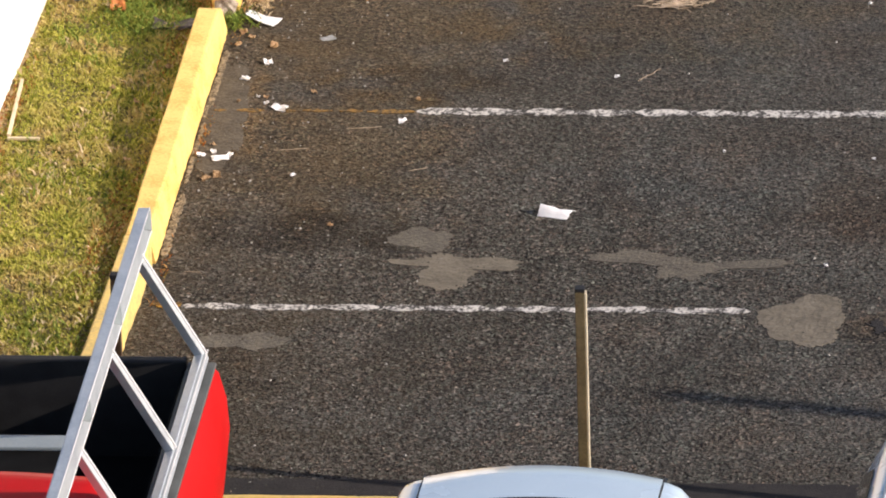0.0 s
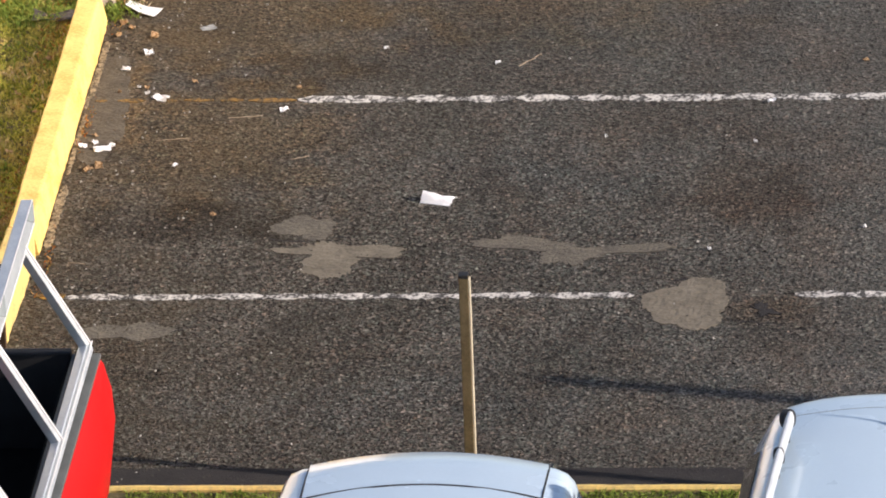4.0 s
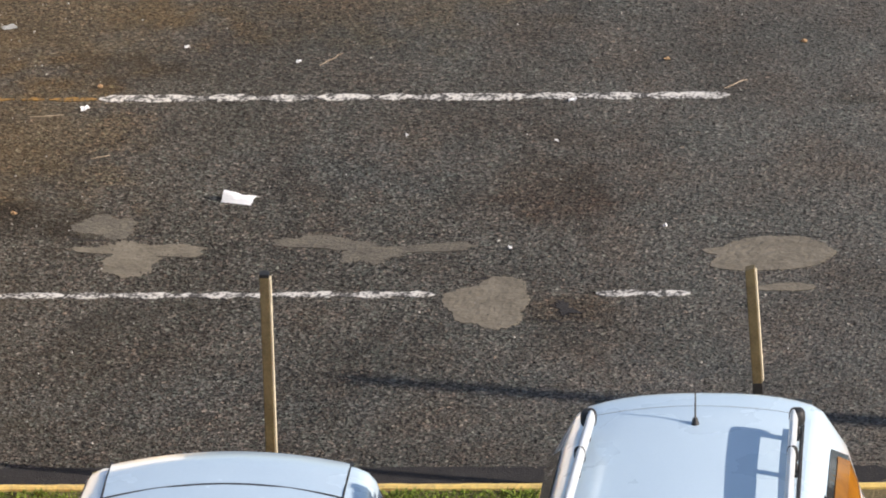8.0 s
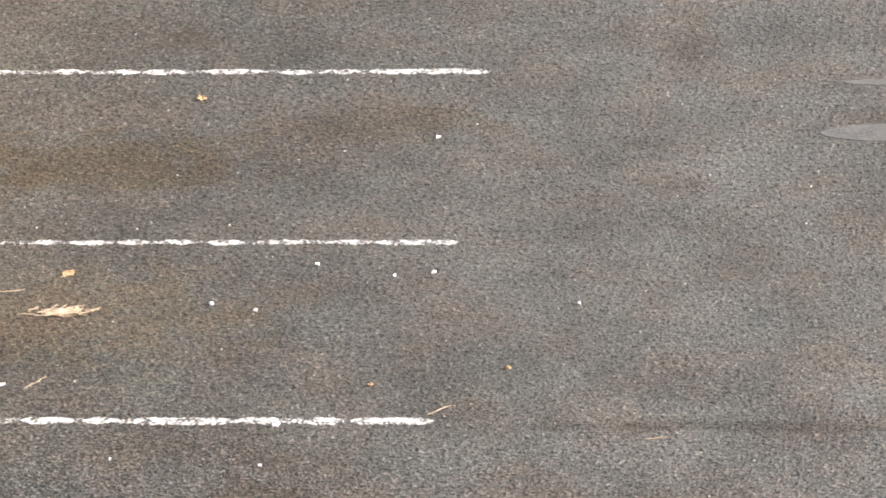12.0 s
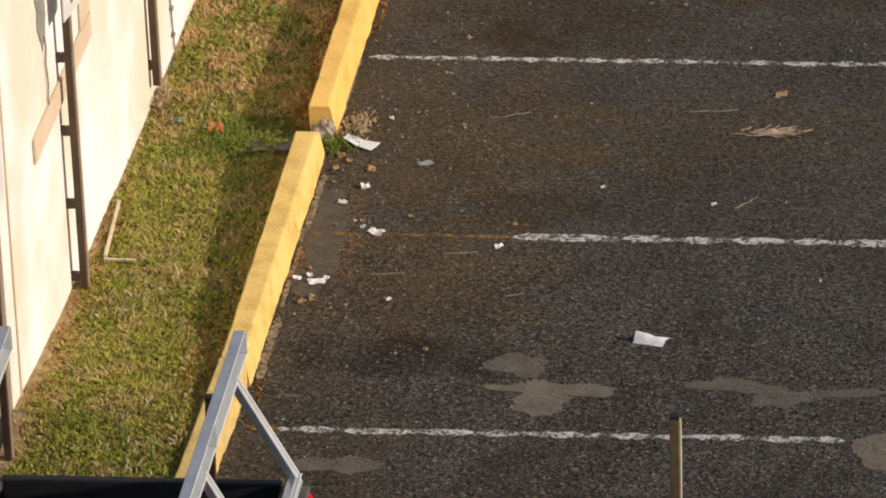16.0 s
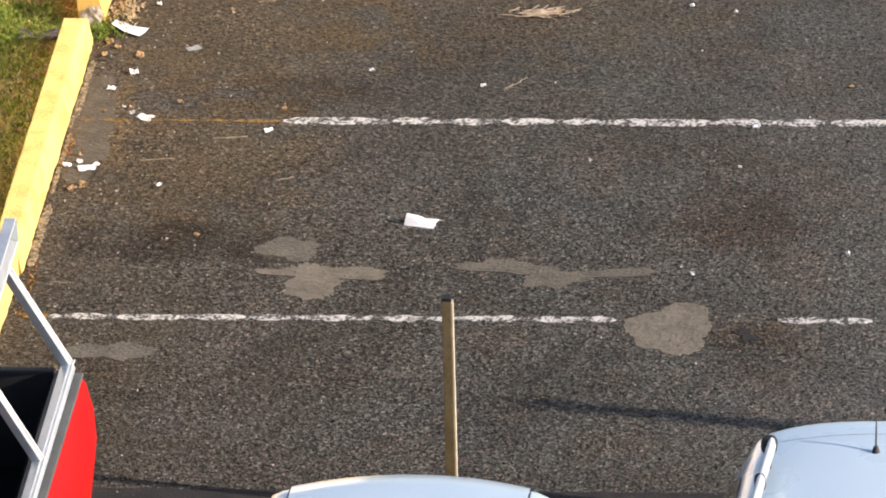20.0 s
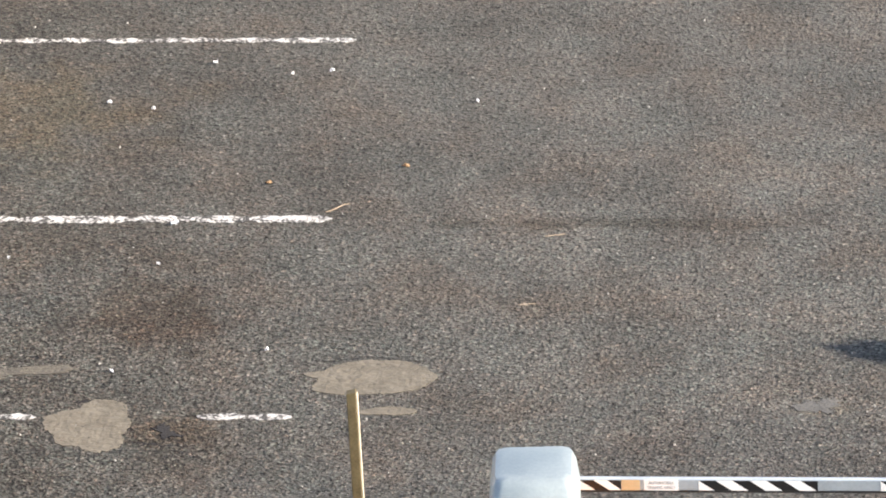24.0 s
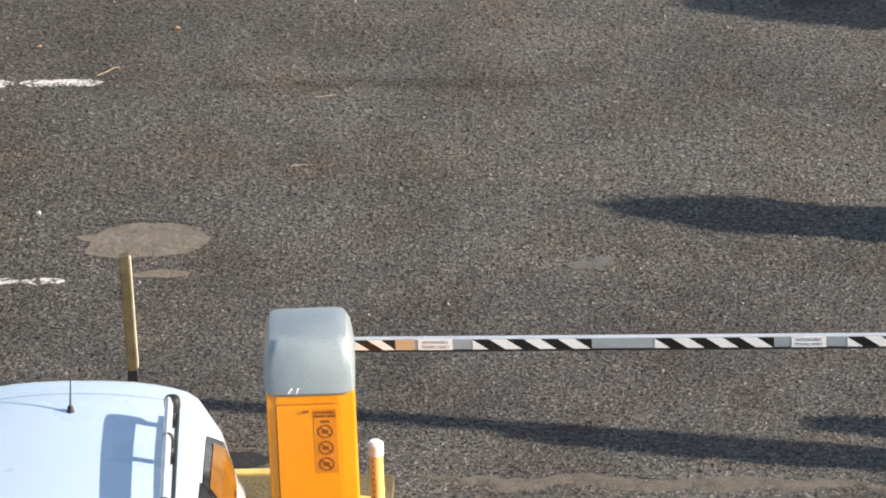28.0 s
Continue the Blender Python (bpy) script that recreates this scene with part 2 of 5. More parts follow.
CRUMBS = material("pale_crumbs", ((0.10, 0.08, 0.055), (0.46, 0.38, 0.26)), 0.95, scale=24, fine=90, bump=0.008, spread=(0.42, 0.62), fine_amount=0.55)
RACK_METAL = material("rack_aluminium", ((0.44, 0.50, 0.55), (0.62, 0.67, 0.71)), 0.36, 0.35, scale=5, fine=50, bump=0.001)
ARM_METAL = material("arm_aluminium", ((0.33, 0.37, 0.40), (0.43, 0.47, 0.50)), 0.42, 0.25, scale=6, fine=60)
LIT_POST_EDGE = material("lit_post_edge", ((0.50, 0.44, 0.32), (0.68, 0.61, 0.46)), 0.6, scale=9, fine=60)
POSTER = material("poster_behind_glass", ((0.16, 0.060, 0.004), (0.27, 0.115, 0.008)), 0.35, scale=9, fine=40, coat=0.6)
LIT_POLE_EDGE = material("lit_pole_edge", ((0.22, 0.16, 0.11), (0.33, 0.25, 0.18)), 0.6, scale=9, fine=60)
CONCRETE = material("concrete", ((0.22, 0.20, 0.17), (0.42, 0.39, 0.33)), 0.9, scale=5, fine=60, bump=0.004)
RENDER = material("cream_render", ((0.80, 0.73, 0.58), (0.94, 0.93, 0.91)), 0.85, scale=1.1, fine=90, bump=0.002, spread=(0.40, 0.58), fine_amount=0.12)
WORN_LINE = material("worn_line_paint", ((0.055, 0.052, 0.048), (0.62, 0.60, 0.56)), 0.8, scale=11.0, fine=55, bump=0.003, spread=(0.50, 0.63), fine_amount=0.62)
TAN_WALL = material("tan_wall_paint", ((0.60, 0.46, 0.32), (0.70, 0.55, 0.40)), 0.85, scale=2.0, fine=60, bump=0.002)
TAN_RENDER = material("tan_strip", ((0.66, 0.52, 0.36), (0.76, 0.62, 0.45)), 0.7, scale=4, fine=60, bump=0.001)
PEELING = material("bare_render", ((0.20, 0.19, 0.17), (0.34, 0.32, 0.28)), 0.9, scale=8, fine=60, bump=0.003)
POLE_PAINT = material("brown_pole_paint", ((0.055, 0.032, 0.018), (0.10, 0.062, 0.036)), 0.5, scale=8, fine=60)
DARK_METAL = material("dark_metal", ((0.020, 0.020, 0.020), (0.045, 0.042, 0.040)), 0.5, 0.6, scale=10, fine=80)
SIGN_WHITE = material("sign_white", ((0.66, 0.66, 0.62), (0.78, 0.78, 0.74)), 0.5, scale=5, fine=60)
SIGN_BLACK = material("sign_black", ((0.035, 0.034, 0.033), (0.075, 0.073, 0.070)), 0.5)
SIGN_RED = material("sign_red", ((0.40, 0.20, 0.18), (0.50, 0.28, 0.25)), 0.5)
POST_WOOD = material("weathered_post", ((0.10, 0.076, 0.034), (0.20, 0.155, 0.075)), 0.75, scale=9, fine=70, bump=0.002)
ALUMINIUM = material("aluminium", ((0.52, 0.56, 0.60), (0.65, 0.69, 0.72)), 0.45, 0.25, scale=7, fine=60)
RED_PAINT = material("red_car_paint", ((0.48, 0.005, 0.005), (0.56, 0.008, 0.008)), 0.46, 0.0, scale=2)
RED_PAINT.node_tree.nodes["Principled BSDF"].inputs["Specular IOR Level"].default_value = 0.22
SILVER_BLUE = material("pale_silver_car_paint", ((0.56, 0.70, 0.82), (0.61, 0.75, 0.86)), 0.26, 0.05, scale=2, coat=1.0)
WHITE_PAINT = material("white_car_paint", ((0.57, 0.71, 0.82), (0.61, 0.75, 0.86)), 0.28, 0.0, scale=2, coat=1.0)
BLACK_PLASTIC = material("black_plastic", ((0.012, 0.012, 0.013), (0.025, 0.025, 0.026)), 0.6, scale=10, fine=80)
RUBBER = material("rubber", ((0.012, 0.012, 0.012), (0.022, 0.021, 0.020)), 0.85, scale=12)
LINER = material("black_bed_liner", ((0.004, 0.004, 0.004), (0.010, 0.010, 0.010)), 0.85, scale=10, fine=80)
GAP = material("panel_gap", ((0.010, 0.010, 0.012), (0.016, 0.016, 0.018)), 0.7)
CAR_GLASS = material("tinted_glass", ((0.012, 0.014, 0.016), (0.018, 0.020, 0.022)), 0.06, rough_var=0.01, coat=1.0)
TAIL_RED = material("tail_lamp_red", ((0.35, 0.015, 0.012), (0.45, 0.02, 0.015)), 0.2, coat=1.0)
LAMP_CLEAR = material("lamp_clear", ((0.55, 0.56, 0.58), (0.7, 0.7, 0.72)), 0.15, coat=1.0)
ORANGE_STICKER = material("orange_sticker", ((0.70, 0.215, 0.006), (0.77, 0.25, 0.01)), 0.5, scale=6)
BROWN_PRINT = material("brown_print", ((0.22, 0.065, 0.010), (0.29, 0.095, 0.015)), 0.5)
SEAM_ORANGE = material("dull_orange_seam", ((0.40, 0.12, 0.004), (0.50, 0.16, 0.006)), 0.6, scale=6)
ORANGE_CABINET = material("orange_cabinet_paint", ((0.90, 0.30, 0.002), (0.95, 0.35, 0.005)), 0.42, scale=3, fine=80, coat=0.3)
GREY_HOOD = material("grey_hood_paint", ((0.25, 0.30, 0.32), (0.33, 0.38, 0.40)), 0.45, scale=3, fine=60, coat=0.2)
WHITE_PLASTIC = material("white_plastic", ((0.70, 0.70, 0.70), (0.80, 0.80, 0.80)), 0.45)
TAPE_YELLOW = material("yellow_tape", ((0.72, 0.50, 0.16), (0.80, 0.60, 0.22)), 0.5, scale=10)
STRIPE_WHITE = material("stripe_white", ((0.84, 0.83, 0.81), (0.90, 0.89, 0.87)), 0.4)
STRIPE_BLACK = material("stripe_black", ((0.004, 0.004, 0.005), (0.009, 0.009, 0.010)), 0.45)
TAN_TAPE = material("tan_tape", ((0.50, 0.36, 0.20), (0.56, 0.42, 0.25)), 0.5)
PAPER = material("white_paper", ((0.82, 0.82, 0.83), (0.90, 0.90, 0.91)), 0.7, scale=20, object_random=0.06)
GREY_SCRAP = material("grey_scrap", ((0.22, 0.23, 0.23), (0.34, 0.35, 0.35)), 0.8, scale=30)
DRY_LEAF = material("dry_leaf", ((0.28, 0.16, 0.08), (0.50, 0.34, 0.18)), 0.8, scale=40, object_random=0.25)
STRAW = material("straw", ((0.40, 0.30, 0.20), (0.66, 0.53, 0.39)), 0.85, scale=30, object_random=0.15)
BARK = material("bark", ((0.07, 0.05, 0.035), (0.15, 0.11, 0.08)), 0.9, scale=20, bump=0.005)
CHIP = material("pale_chippings", ((0.30, 0.28, 0.25), (0.62, 0.60, 0.55)), 0.85, scale=30, object_random=0.2)
TIMBER = material("raw_timber", ((0.62, 0.50, 0.32), (0.78, 0.66, 0.46)), 0.8, scale=12, fine=80)


def island_material(name, stops, rough=0.8, patch=None, cut=(0.48, 0.62)):
    """Blades and leaves: each island takes its own shade; patch mixes a second range in by a coarse noise on the ground."""
    m = bpy.data.materials.new(name)
    m.use_nodes = True
    n, l = m.node_tree.nodes, m.node_tree.links
    b = n["Principled BSDF"]
    geo = n.new("ShaderNodeNewGeometry")

    def ramp(src, cols):
        r = n.new("ShaderNodeValToRGB")
        e = r.color_ramp.elements
        while len(e) < len(cols):
            e.new(0.5)
        for i, (el, c) in enumerate(zip(e, cols)):
            el.position, el.color = i / (len(cols) - 1), (*c, 1)
        l.new(src, r.inputs[0])
        return r.outputs[0]

    col = ramp(geo.outputs["Random Per Island"], stops)
    if patch:
        t = n.new("ShaderNodeTexNoise")
        t.inputs["Scale"].default_value, t.inputs["Detail"].default_value = 3.4, 6
        l.new(geo.outputs["Position"], t.inputs["Vector"])
        mr = n.new("ShaderNodeMapRange")
        mr.inputs[1].default_value, mr.inputs[2].default_value = cut
        l.new(t.outputs["Fac"], mr.inputs[0])
        mx = n.new("ShaderNodeMix")
        mx.data_type = "RGBA"
        l.new(mr.outputs[0], mx.inputs[0])
        l.new(col, mx.inputs[6])
        l.new(ramp(geo.outputs["Random Per Island"], patch), mx.inputs[7])
        col = mx.outputs[2]
    l.new(col, b.inputs["Base Color"])
    b.inputs["Roughness"].default_value = rough
    b.inputs["Specular IOR Level"].default_value = 0.2
    return m


GRASS = island_material("grass_blades", ((0.20, 0.220, 0.024), (0.32, 0.335, 0.042), (0.48, 0.455, 0.080), (0.60, 0.52, 0.145)), patch=((0.52, 0.37, 0.12), (0.66, 0.49, 0.20), (0.44, 0.39, 0.08), (0.72, 0.56, 0.27)))
DRY_GRASS = island_material("dry_grass_blades", ((0.34, 0.10, 0.018), (0.44, 0.18, 0.040), (0.40, 0.25, 0.09), (0.13, 0.11, 0.022)))
NEEDLES = island_material("needles", ((0.02, 0.045, 0.015), (0.04, 0.075, 0.022), (0.06, 0.10, 0.03)))
LUSH = island_material("lush_weeds", ((0.10, 0.15, 0.02), (0.18, 0.24, 0.04), (0.27, 0.32, 0.06)))
EARTH = material("bare_earth", ((0.32, 0.20, 0.09), (0.60, 0.44, 0.24)), 0.95, scale=7, fine=70, bump=0.008)
APRON = material("mortar_apron", ((0.060, 0.050, 0.037), (0.145, 0.122, 0.090)), 0.92, scale=9.0, fine=60, bump=0.008, bump_scale=40, fine_amount=0.5)
SILT = material("pale_silt", ((0.085, 0.076, 0.062), (0.175, 0.152, 0.118)), 0.95, scale=9.0, fine=70, bump=0.004, fine_amount=0.5)
RAG = material("dark_rag_cloth", ((0.022, 0.019, 0.017), (0.12, 0.10, 0.09)), 0.9, scale=25)
ISLAND = material("blotched_concrete", ((0.11, 0.095, 0.075), (0.66, 0.62, 0.55)), 0.9, scale=8, fine=40, bump=0.006, spread=(0.42, 0.56))
DRY_TURF = island_material("half_dead_turf", ((0.19, 0.20, 0.03), (0.33, 0.33, 0.055), (0.47, 0.43, 0.10), (0.60, 0.48, 0.17)), patch=((0.58, 0.34, 0.12), (0.80, 0.54, 0.25), (0.50, 0.36, 0.10), (0.90, 0.66, 0.36)), cut=(0.45, 0.58))
TAN_BLADES = island_material("tan_dead_blades", ((0.36, 0.25, 0.12), (0.58, 0.44, 0.25), (0.74, 0.60, 0.40)))
ORANGE_SCRAP = material("faded_orange_plastic", ((0.50, 0.15, 0.03), (0.64, 0.24, 0.07)), 0.6, scale=30)
BEIGE_PIPE = material("beige_pipe", ((0.60, 0.50, 0.37), (0.72, 0.62, 0.48)), 0.5, scale=8, fine=60)
GREY_PLASTIC = material("grey_rail_plastic", ((0.085, 0.09, 0.085), (0.13, 0.135, 0.13)), 0.6, scale=10, fine=80)
RUBBLE = material("dirty_concrete_lump", ((0.18, 0.13, 0.09), (0.58, 0.50, 0.40)), 0.95, scale=25, fine=90, bump=0.006)
LINER.node_tree.nodes["Principled BSDF"].inputs["Specular IOR Level"].default_value = 0.1


# ---- building helpers ----
def mesh_of(bm, mat, smooth=False):
    me = bpy.data.meshes.new("mesh")
    bmesh.ops.recalc_face_normals(bm, faces=bm.faces)
    bm.to_mesh(me)
    bm.free()
    for m in (mat if isinstance(mat, (list, tuple)) else [mat]):
        me.materials.append(m)
    if smooth:
        me.shade_smooth()
        me.set_sharp_from_angle(angle=radians(35))
    return me


def part(name, bm, mat, parent, label="", smooth=False):
    ob = new(name, mesh_of(bm, mat, smooth))
    ob.parent = parent
    if label:
        ob["label"] = label
    return ob


def thing(name, x, y, z=0.0, rz=0.0, label="", category="", group="", kind=""):
    ob = new(name)
    ob.matrix_basis = pose(x, y, z, 0, 0, rz)
    ob.empty_display_size = 0.1
    return tagged(ob, label, category, group, kind)


def solo(name, bm, mat, m=None, label="", category="", group="", kind="", smooth=False):
    ob = new(name, mesh_of(bm, mat, smooth))
    if m is not None:
        ob.matrix_basis = m
    return tagged(ob, label, category, group, kind)


def box(bm, x0, x1, y0, y1, z0, z1, bevel=0.0, m=None):
    """A box, bevelled, added to bm."""
    t = bmesh.new()
    bmesh.ops.create_cube(t, size=1)
    for v in t.verts:
        v.co = ((x0 + x1) / 2 + v.co.x * (x1 - x0), (y0 + y1) / 2 + v.co.y * (y1 - y0), (z0 + z1) / 2 + v.co.z * (z1 - z0))
    if bevel:
        bmesh.ops.bevel(t, geom=t.edges[:], offset=bevel, segments=2, profile=0.6, affect="EDGES")
    merge(bm, t, m)
    return bm


def merge(bm, t, m=None):
    if m is not None:
        t.transform(m)
    me = bpy.data.meshes.new("tmp")
    t.to_mesh(me)
    t.free()
    bm.from_mesh(me)
    bpy.data.meshes.remove(me)


def boxed(*a, **k):
    return box(bmesh.new(), *a, **k)


def tube(bm, a, b, r0, r1=None, seg=12):
    """A round bar from a to b."""
    a, b = Vector(a), Vector(b)
    t = bmesh.new()
    bmesh.ops.create_cone(t, segments=seg, radius1=r0, radius2=r0 if r1 is None else r1, depth=(b - a).length, cap_ends=True)
    merge(bm, t, Matrix.Translation((a + b) / 2) @ (b - a).to_track_quat("Z", "Y").to_matrix().to_4x4())
    return bm


def beam(bm, a, b, w, h, bevel=0.004, side=(0, 0, 1)):
    """A square section from a to b; side is the direction of its height."""
    a, b = Vector(a), Vector(b)
    d = (b - a).normalized()
    s = (Vector(side) - d * d.dot(Vector(side))).normalized()
    r = s.cross(d)
    t = bmesh.new()
    box(t, -w / 2, w / 2, -h / 2, h / 2, 0, (b - a).length, bevel)
    rot = Matrix((r, s, d)).transposed().to_4x4()
    merge(bm, t, Matrix.Translation(a) @ rot)
    return bm


def loft(rings, close_ends=True, cyclic=True):
    """A skin through rings of equally many points."""
    bm = bmesh.new()
    vs = [[bm.verts.new(p) for p in r] for r in rings]
    k = len(rings[0])
    for a, b in zip(vs, vs[1:]):
        for i in range(k if cyclic else k - 1):
            j = (i + 1) % k
            bm.faces.new((a[i], a[j], b[j], b[i]))
    if close_ends:
        bm.faces.new(vs[0])
        bm.faces.new(vs[-1][::-1])
    return bm


def sheet_of(points_top, z0, z1):
    """A flat-topped slab on the outline points_top."""
    bm = bmesh.new()
    top = [bm.verts.new((x, y, z1)) for x, y in points_top]
    low = [bm.verts.new((x, y, z0)) for x, y in points_top]
    bm.faces.new(top)
    for i in range(len(top)):
        j = (i + 1) % len(top)
        bm.faces.new((top[i], low[i], low[j], top[j]))
    return bm


def blob_outline(cx, cy, lobes, seed, jag=0.06, n=180):
    """The outline round (cx, cy) of several overlapping ellipses (x, y, rx, ry), with a ragged edge."""
    pts = []
    for i in range(n):
        a = 2 * math.pi * i / n
        dx, dy = math.cos(a), math.sin(a)
        r = 0.02
        for x, y, rx, ry in lobes:
            ox, oy = (cx - x) / rx, (cy - y) / ry
            ux, uy = dx / rx, dy / ry
            A, B, C = ux * ux + uy * uy, 2 * (ox * ux + oy * uy), ox * ox + oy * oy - 1
            disc = B * B - 4 * A * C
            if disc > 0:
                r = max(r, (-B + math.sqrt(disc)) / (2 * A))
        r *= 1 + jag * 1.8 * noise.noise((dx * 2 + seed, dy * 2, 0.3)) + jag * noise.noise((dx * 7 + seed, dy * 7, 1.3)) + jag * 0.8 * noise.noise((dx * 17, dy * 17 + seed, 2.1)) + jag * 0.28 * noise.noise((dx * 41, dy * 41 + seed, 5.1))
        pts.append((cx + dx * r, cy + dy * r))
    return pts


def ragged_strip(x0, x1, y, width, seed, z1=0.004, step=0.02, wear=0.25):
    """A stripe of old paint along x with worn edges, about y."""
    n = max(3, int((x1 - x0) / step))
    up, dn = [], []
    for i in range(n + 1):
        x = x0 + (x1 - x0) * i / n
        taper = min(1.0, 0.25 + 0.75 * min(i, n - i) / 3)
        a = width / 2 * taper * (1 - wear * abs(noise.noise((x * 17, seed, 0))) * 2 + 0.14 * noise.noise((x * 50, seed, 4)))
        b = width / 2 * taper * (1 - wear * abs(noise.noise((x * 17, seed + 9, 0))) * 2 + 0.14 * noise.noise((x * 50, seed, 7)))
        up.append((x, y + a))
        dn.append((x, y - b))
    bm = bmesh.new()
    rows = [[bm.verts.new((px, py, z1)) for px, py in up], [bm.verts.new((px, py, z1)) for px, py in dn]]
    for i in range(n):
        bm.faces.new((rows[0][i], rows[1][i], rows[1][i + 1], rows[0][i + 1]))
    r = bmesh.ops.extrude_face_region(bm, geom=bm.faces[:])
    for v in r["geom"]:
        if isinstance(v, bmesh.types.BMVert):
            v.co.z = 0.0005
    return bm


# ---- ground ----
bm = bmesh.new()
bmesh.ops.create_grid(bm, x_segments=24, y_segments=24, size=2500)
solo("ground", bm, FIELD, pose(0, 0, -0.06), "dull green-brown open ground reaching the horizon", "ground", kind="structure")

bm = bmesh.new()
for x0, x1, y0, y1 in ((-0.11, 46, -2.45, 40), (6.8, 46, -30, -2.45), (-24, 6.8, -30, -4.5)):
    bm.faces.new([bm.verts.new(p) for p in ((x0, y0, 0), (x1, y0, 0), (x1, y1, 0), (x0, y1, 0))])
bmesh.ops.remove_doubles(bm, verts=bm.verts, dist=0.001)
solo("road", bm, ASPHALT, None, "worn dark asphalt of a car park with coarse chippings", "asphalt", kind="structure")

# grass verges: soil sheets a little above the asphalt
def verge_rise(y):
    """How far the verge lies above the asphalt: it climbs towards the entrance."""
    y = np.asarray(y, float)
    return np.clip(-0.022 + 0.030 * (3.6 - y) + 0.050 * np.clip(1.2 - y, 0.0, 9.0), -0.022, 0.15)


def verge_sheet(left, right, lift):
    """A strip of ground along y between two edges, following the verge."""
    rows = []
    for i in range(226):
        q = -4.5 + 0.1 * i
        z = float(verge_rise(q)) + lift
        x0, x1 = left(i), right(i)
        rows.append([(x0, q, -0.05), (x1, q, -0.05), (x1, q, z), (x0, q, z)])
    return loft(rows)


solo("verge_soil", verge_sheet(lambda i: -1.30, lambda i: -0.16, 0.006), SOIL, None, "dry soil under patchy grass beside the kerb", "soil", kind="structure")
solo("verge_soil", verge_sheet(lambda i: -1.31, lambda i: -1.195 + 0.09 * noise.noise((i * 0.35, 2, 1)) + 0.03 * noise.noise((i * 1.3, 4, 1)), 0.011), EARTH, None, "bare tan earth along the foot of the wall", "soil", kind="structure")
solo("verge_soil", boxed(-24, 7.0, -4.5, -2.50, -0.05, 0.096), SOIL, None, "dark soil of a narrow grass verge behind the kerb", "soil", kind="structure")


def kerb_profile(h, face, width, foot):
    """A section across the kerb: battered face, rounded nose, flat top. It faces +x."""
    pts = [(-foot, -0.05), (-foot, 0.02)]
    for i in range(5):
        a = i / 4 * math.pi / 2
        pts.append((-face + 0.025 * (math.cos(a) - 1) + 0.0, h - 0.025 + 0.025 * math.sin(a)))
    return pts + [(-width + 0.012, h), (-width, h - 0.012), (-width, -0.05)]


def kerb(name, length, h, face, width, m, label, skew=0.0, foot=0.0, mat=KERB_PAINT):
    prof = kerb_profile(h, face, width, foot)
    n = max(2, int(length / 0.06))
    rings = []
    for i in range(n + 1):
        y = length * i / n
        end = (0.050 if i == n and skew else 0.008) if i in (0, n) else 0.014 if i == n - 1 and skew else 0.0
        rings.append([(x + 0.004 * noise.noise((x * 9, y * 5, z * 9)) + (0.010 * noise.noise((y * 9, 3, h)) + 0.007 * noise.noise((y * 27, 5, h)) if z < 0.03 and x > -0.1 else 0.003 * noise.noise((y * 21, x * 9, 7))), y + (skew * x if i == n else 0.0), min(z, h - end) + 0.003 * noise.noise((y * 6, x * 5, 3))) for x, z in prof])
    return solo(name, loft(rings), mat, m, label, "kerb", kind="structure")


JOINT = 0.53
kerb("kerb", JOINT + 2.442, 0.20, 0.050, 0.207, pose(-0.062, -2.45, 0, 0, 0, -1.2), "worn yellow-painted concrete kerb with bare patches", foot=0.046, mat=WORN_KERB_PAINT)
kerb("kerb", 3.57 - JOINT - 0.006, 0.20, 0.060, 0.200, pose(0, JOINT + 0.006, 0), "faded yellow-painted concrete kerb ending at a weedy gap", 0.55, 0.036, FADED_KERB_PAINT)
kerb("kerb", 11.0, 0.20, 0.045, 0.178, pose(0.005, 3.84, 0, 0, 0, 0.1), "bright yellow-painted concrete kerb beyond a weedy gap", foot=0.016)
kerb("kerb", 6.75, 0.117, 0.012, 0.066, pose(0.05, -2.425, 0, 0, 0, -90) @ Matrix.Diagonal((-1, 1, 1, 1)) , "low yellow-painted kerb edging the grass verge", mat=WORN_KERB_PAINT)

# pale crumbs along the foot of the tall kerb
for i, (x, y0, y1, w, mat, label) in enumerate((
    (-0.020, 2.40, 2.60, 0.030, CRUMBS, "pale crumbled mortar along the kerb"), (-0.012, 4.0, 4.9, 0.020, CRUMBS, "pale crumbled mortar along the kerb"),
    (-0.005, 2.55, 3.30, 0.045, CRUMBS, "pale crumbled mortar along the kerb"), (-0.008, 1.55, 2.35, 0.035, CRUMBS, "pale crumbled mortar along the kerb"),
    (-0.002, 0.62, 1.42, 0.060, CRUMBS, "pale crumbled mortar along the kerb"),
)):
    bm = ragged_strip(y0, y1, 0.0, w, 20 + i, 0.0055, 0.015, 0.55)
    solo("kerb_dirt", bm, mat, pose(x, 0, 0, 0, 0, 90), label, "dirt", "dirt along the kerb")

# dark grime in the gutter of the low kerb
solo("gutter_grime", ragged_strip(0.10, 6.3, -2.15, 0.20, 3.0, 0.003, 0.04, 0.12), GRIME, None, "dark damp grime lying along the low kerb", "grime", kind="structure")

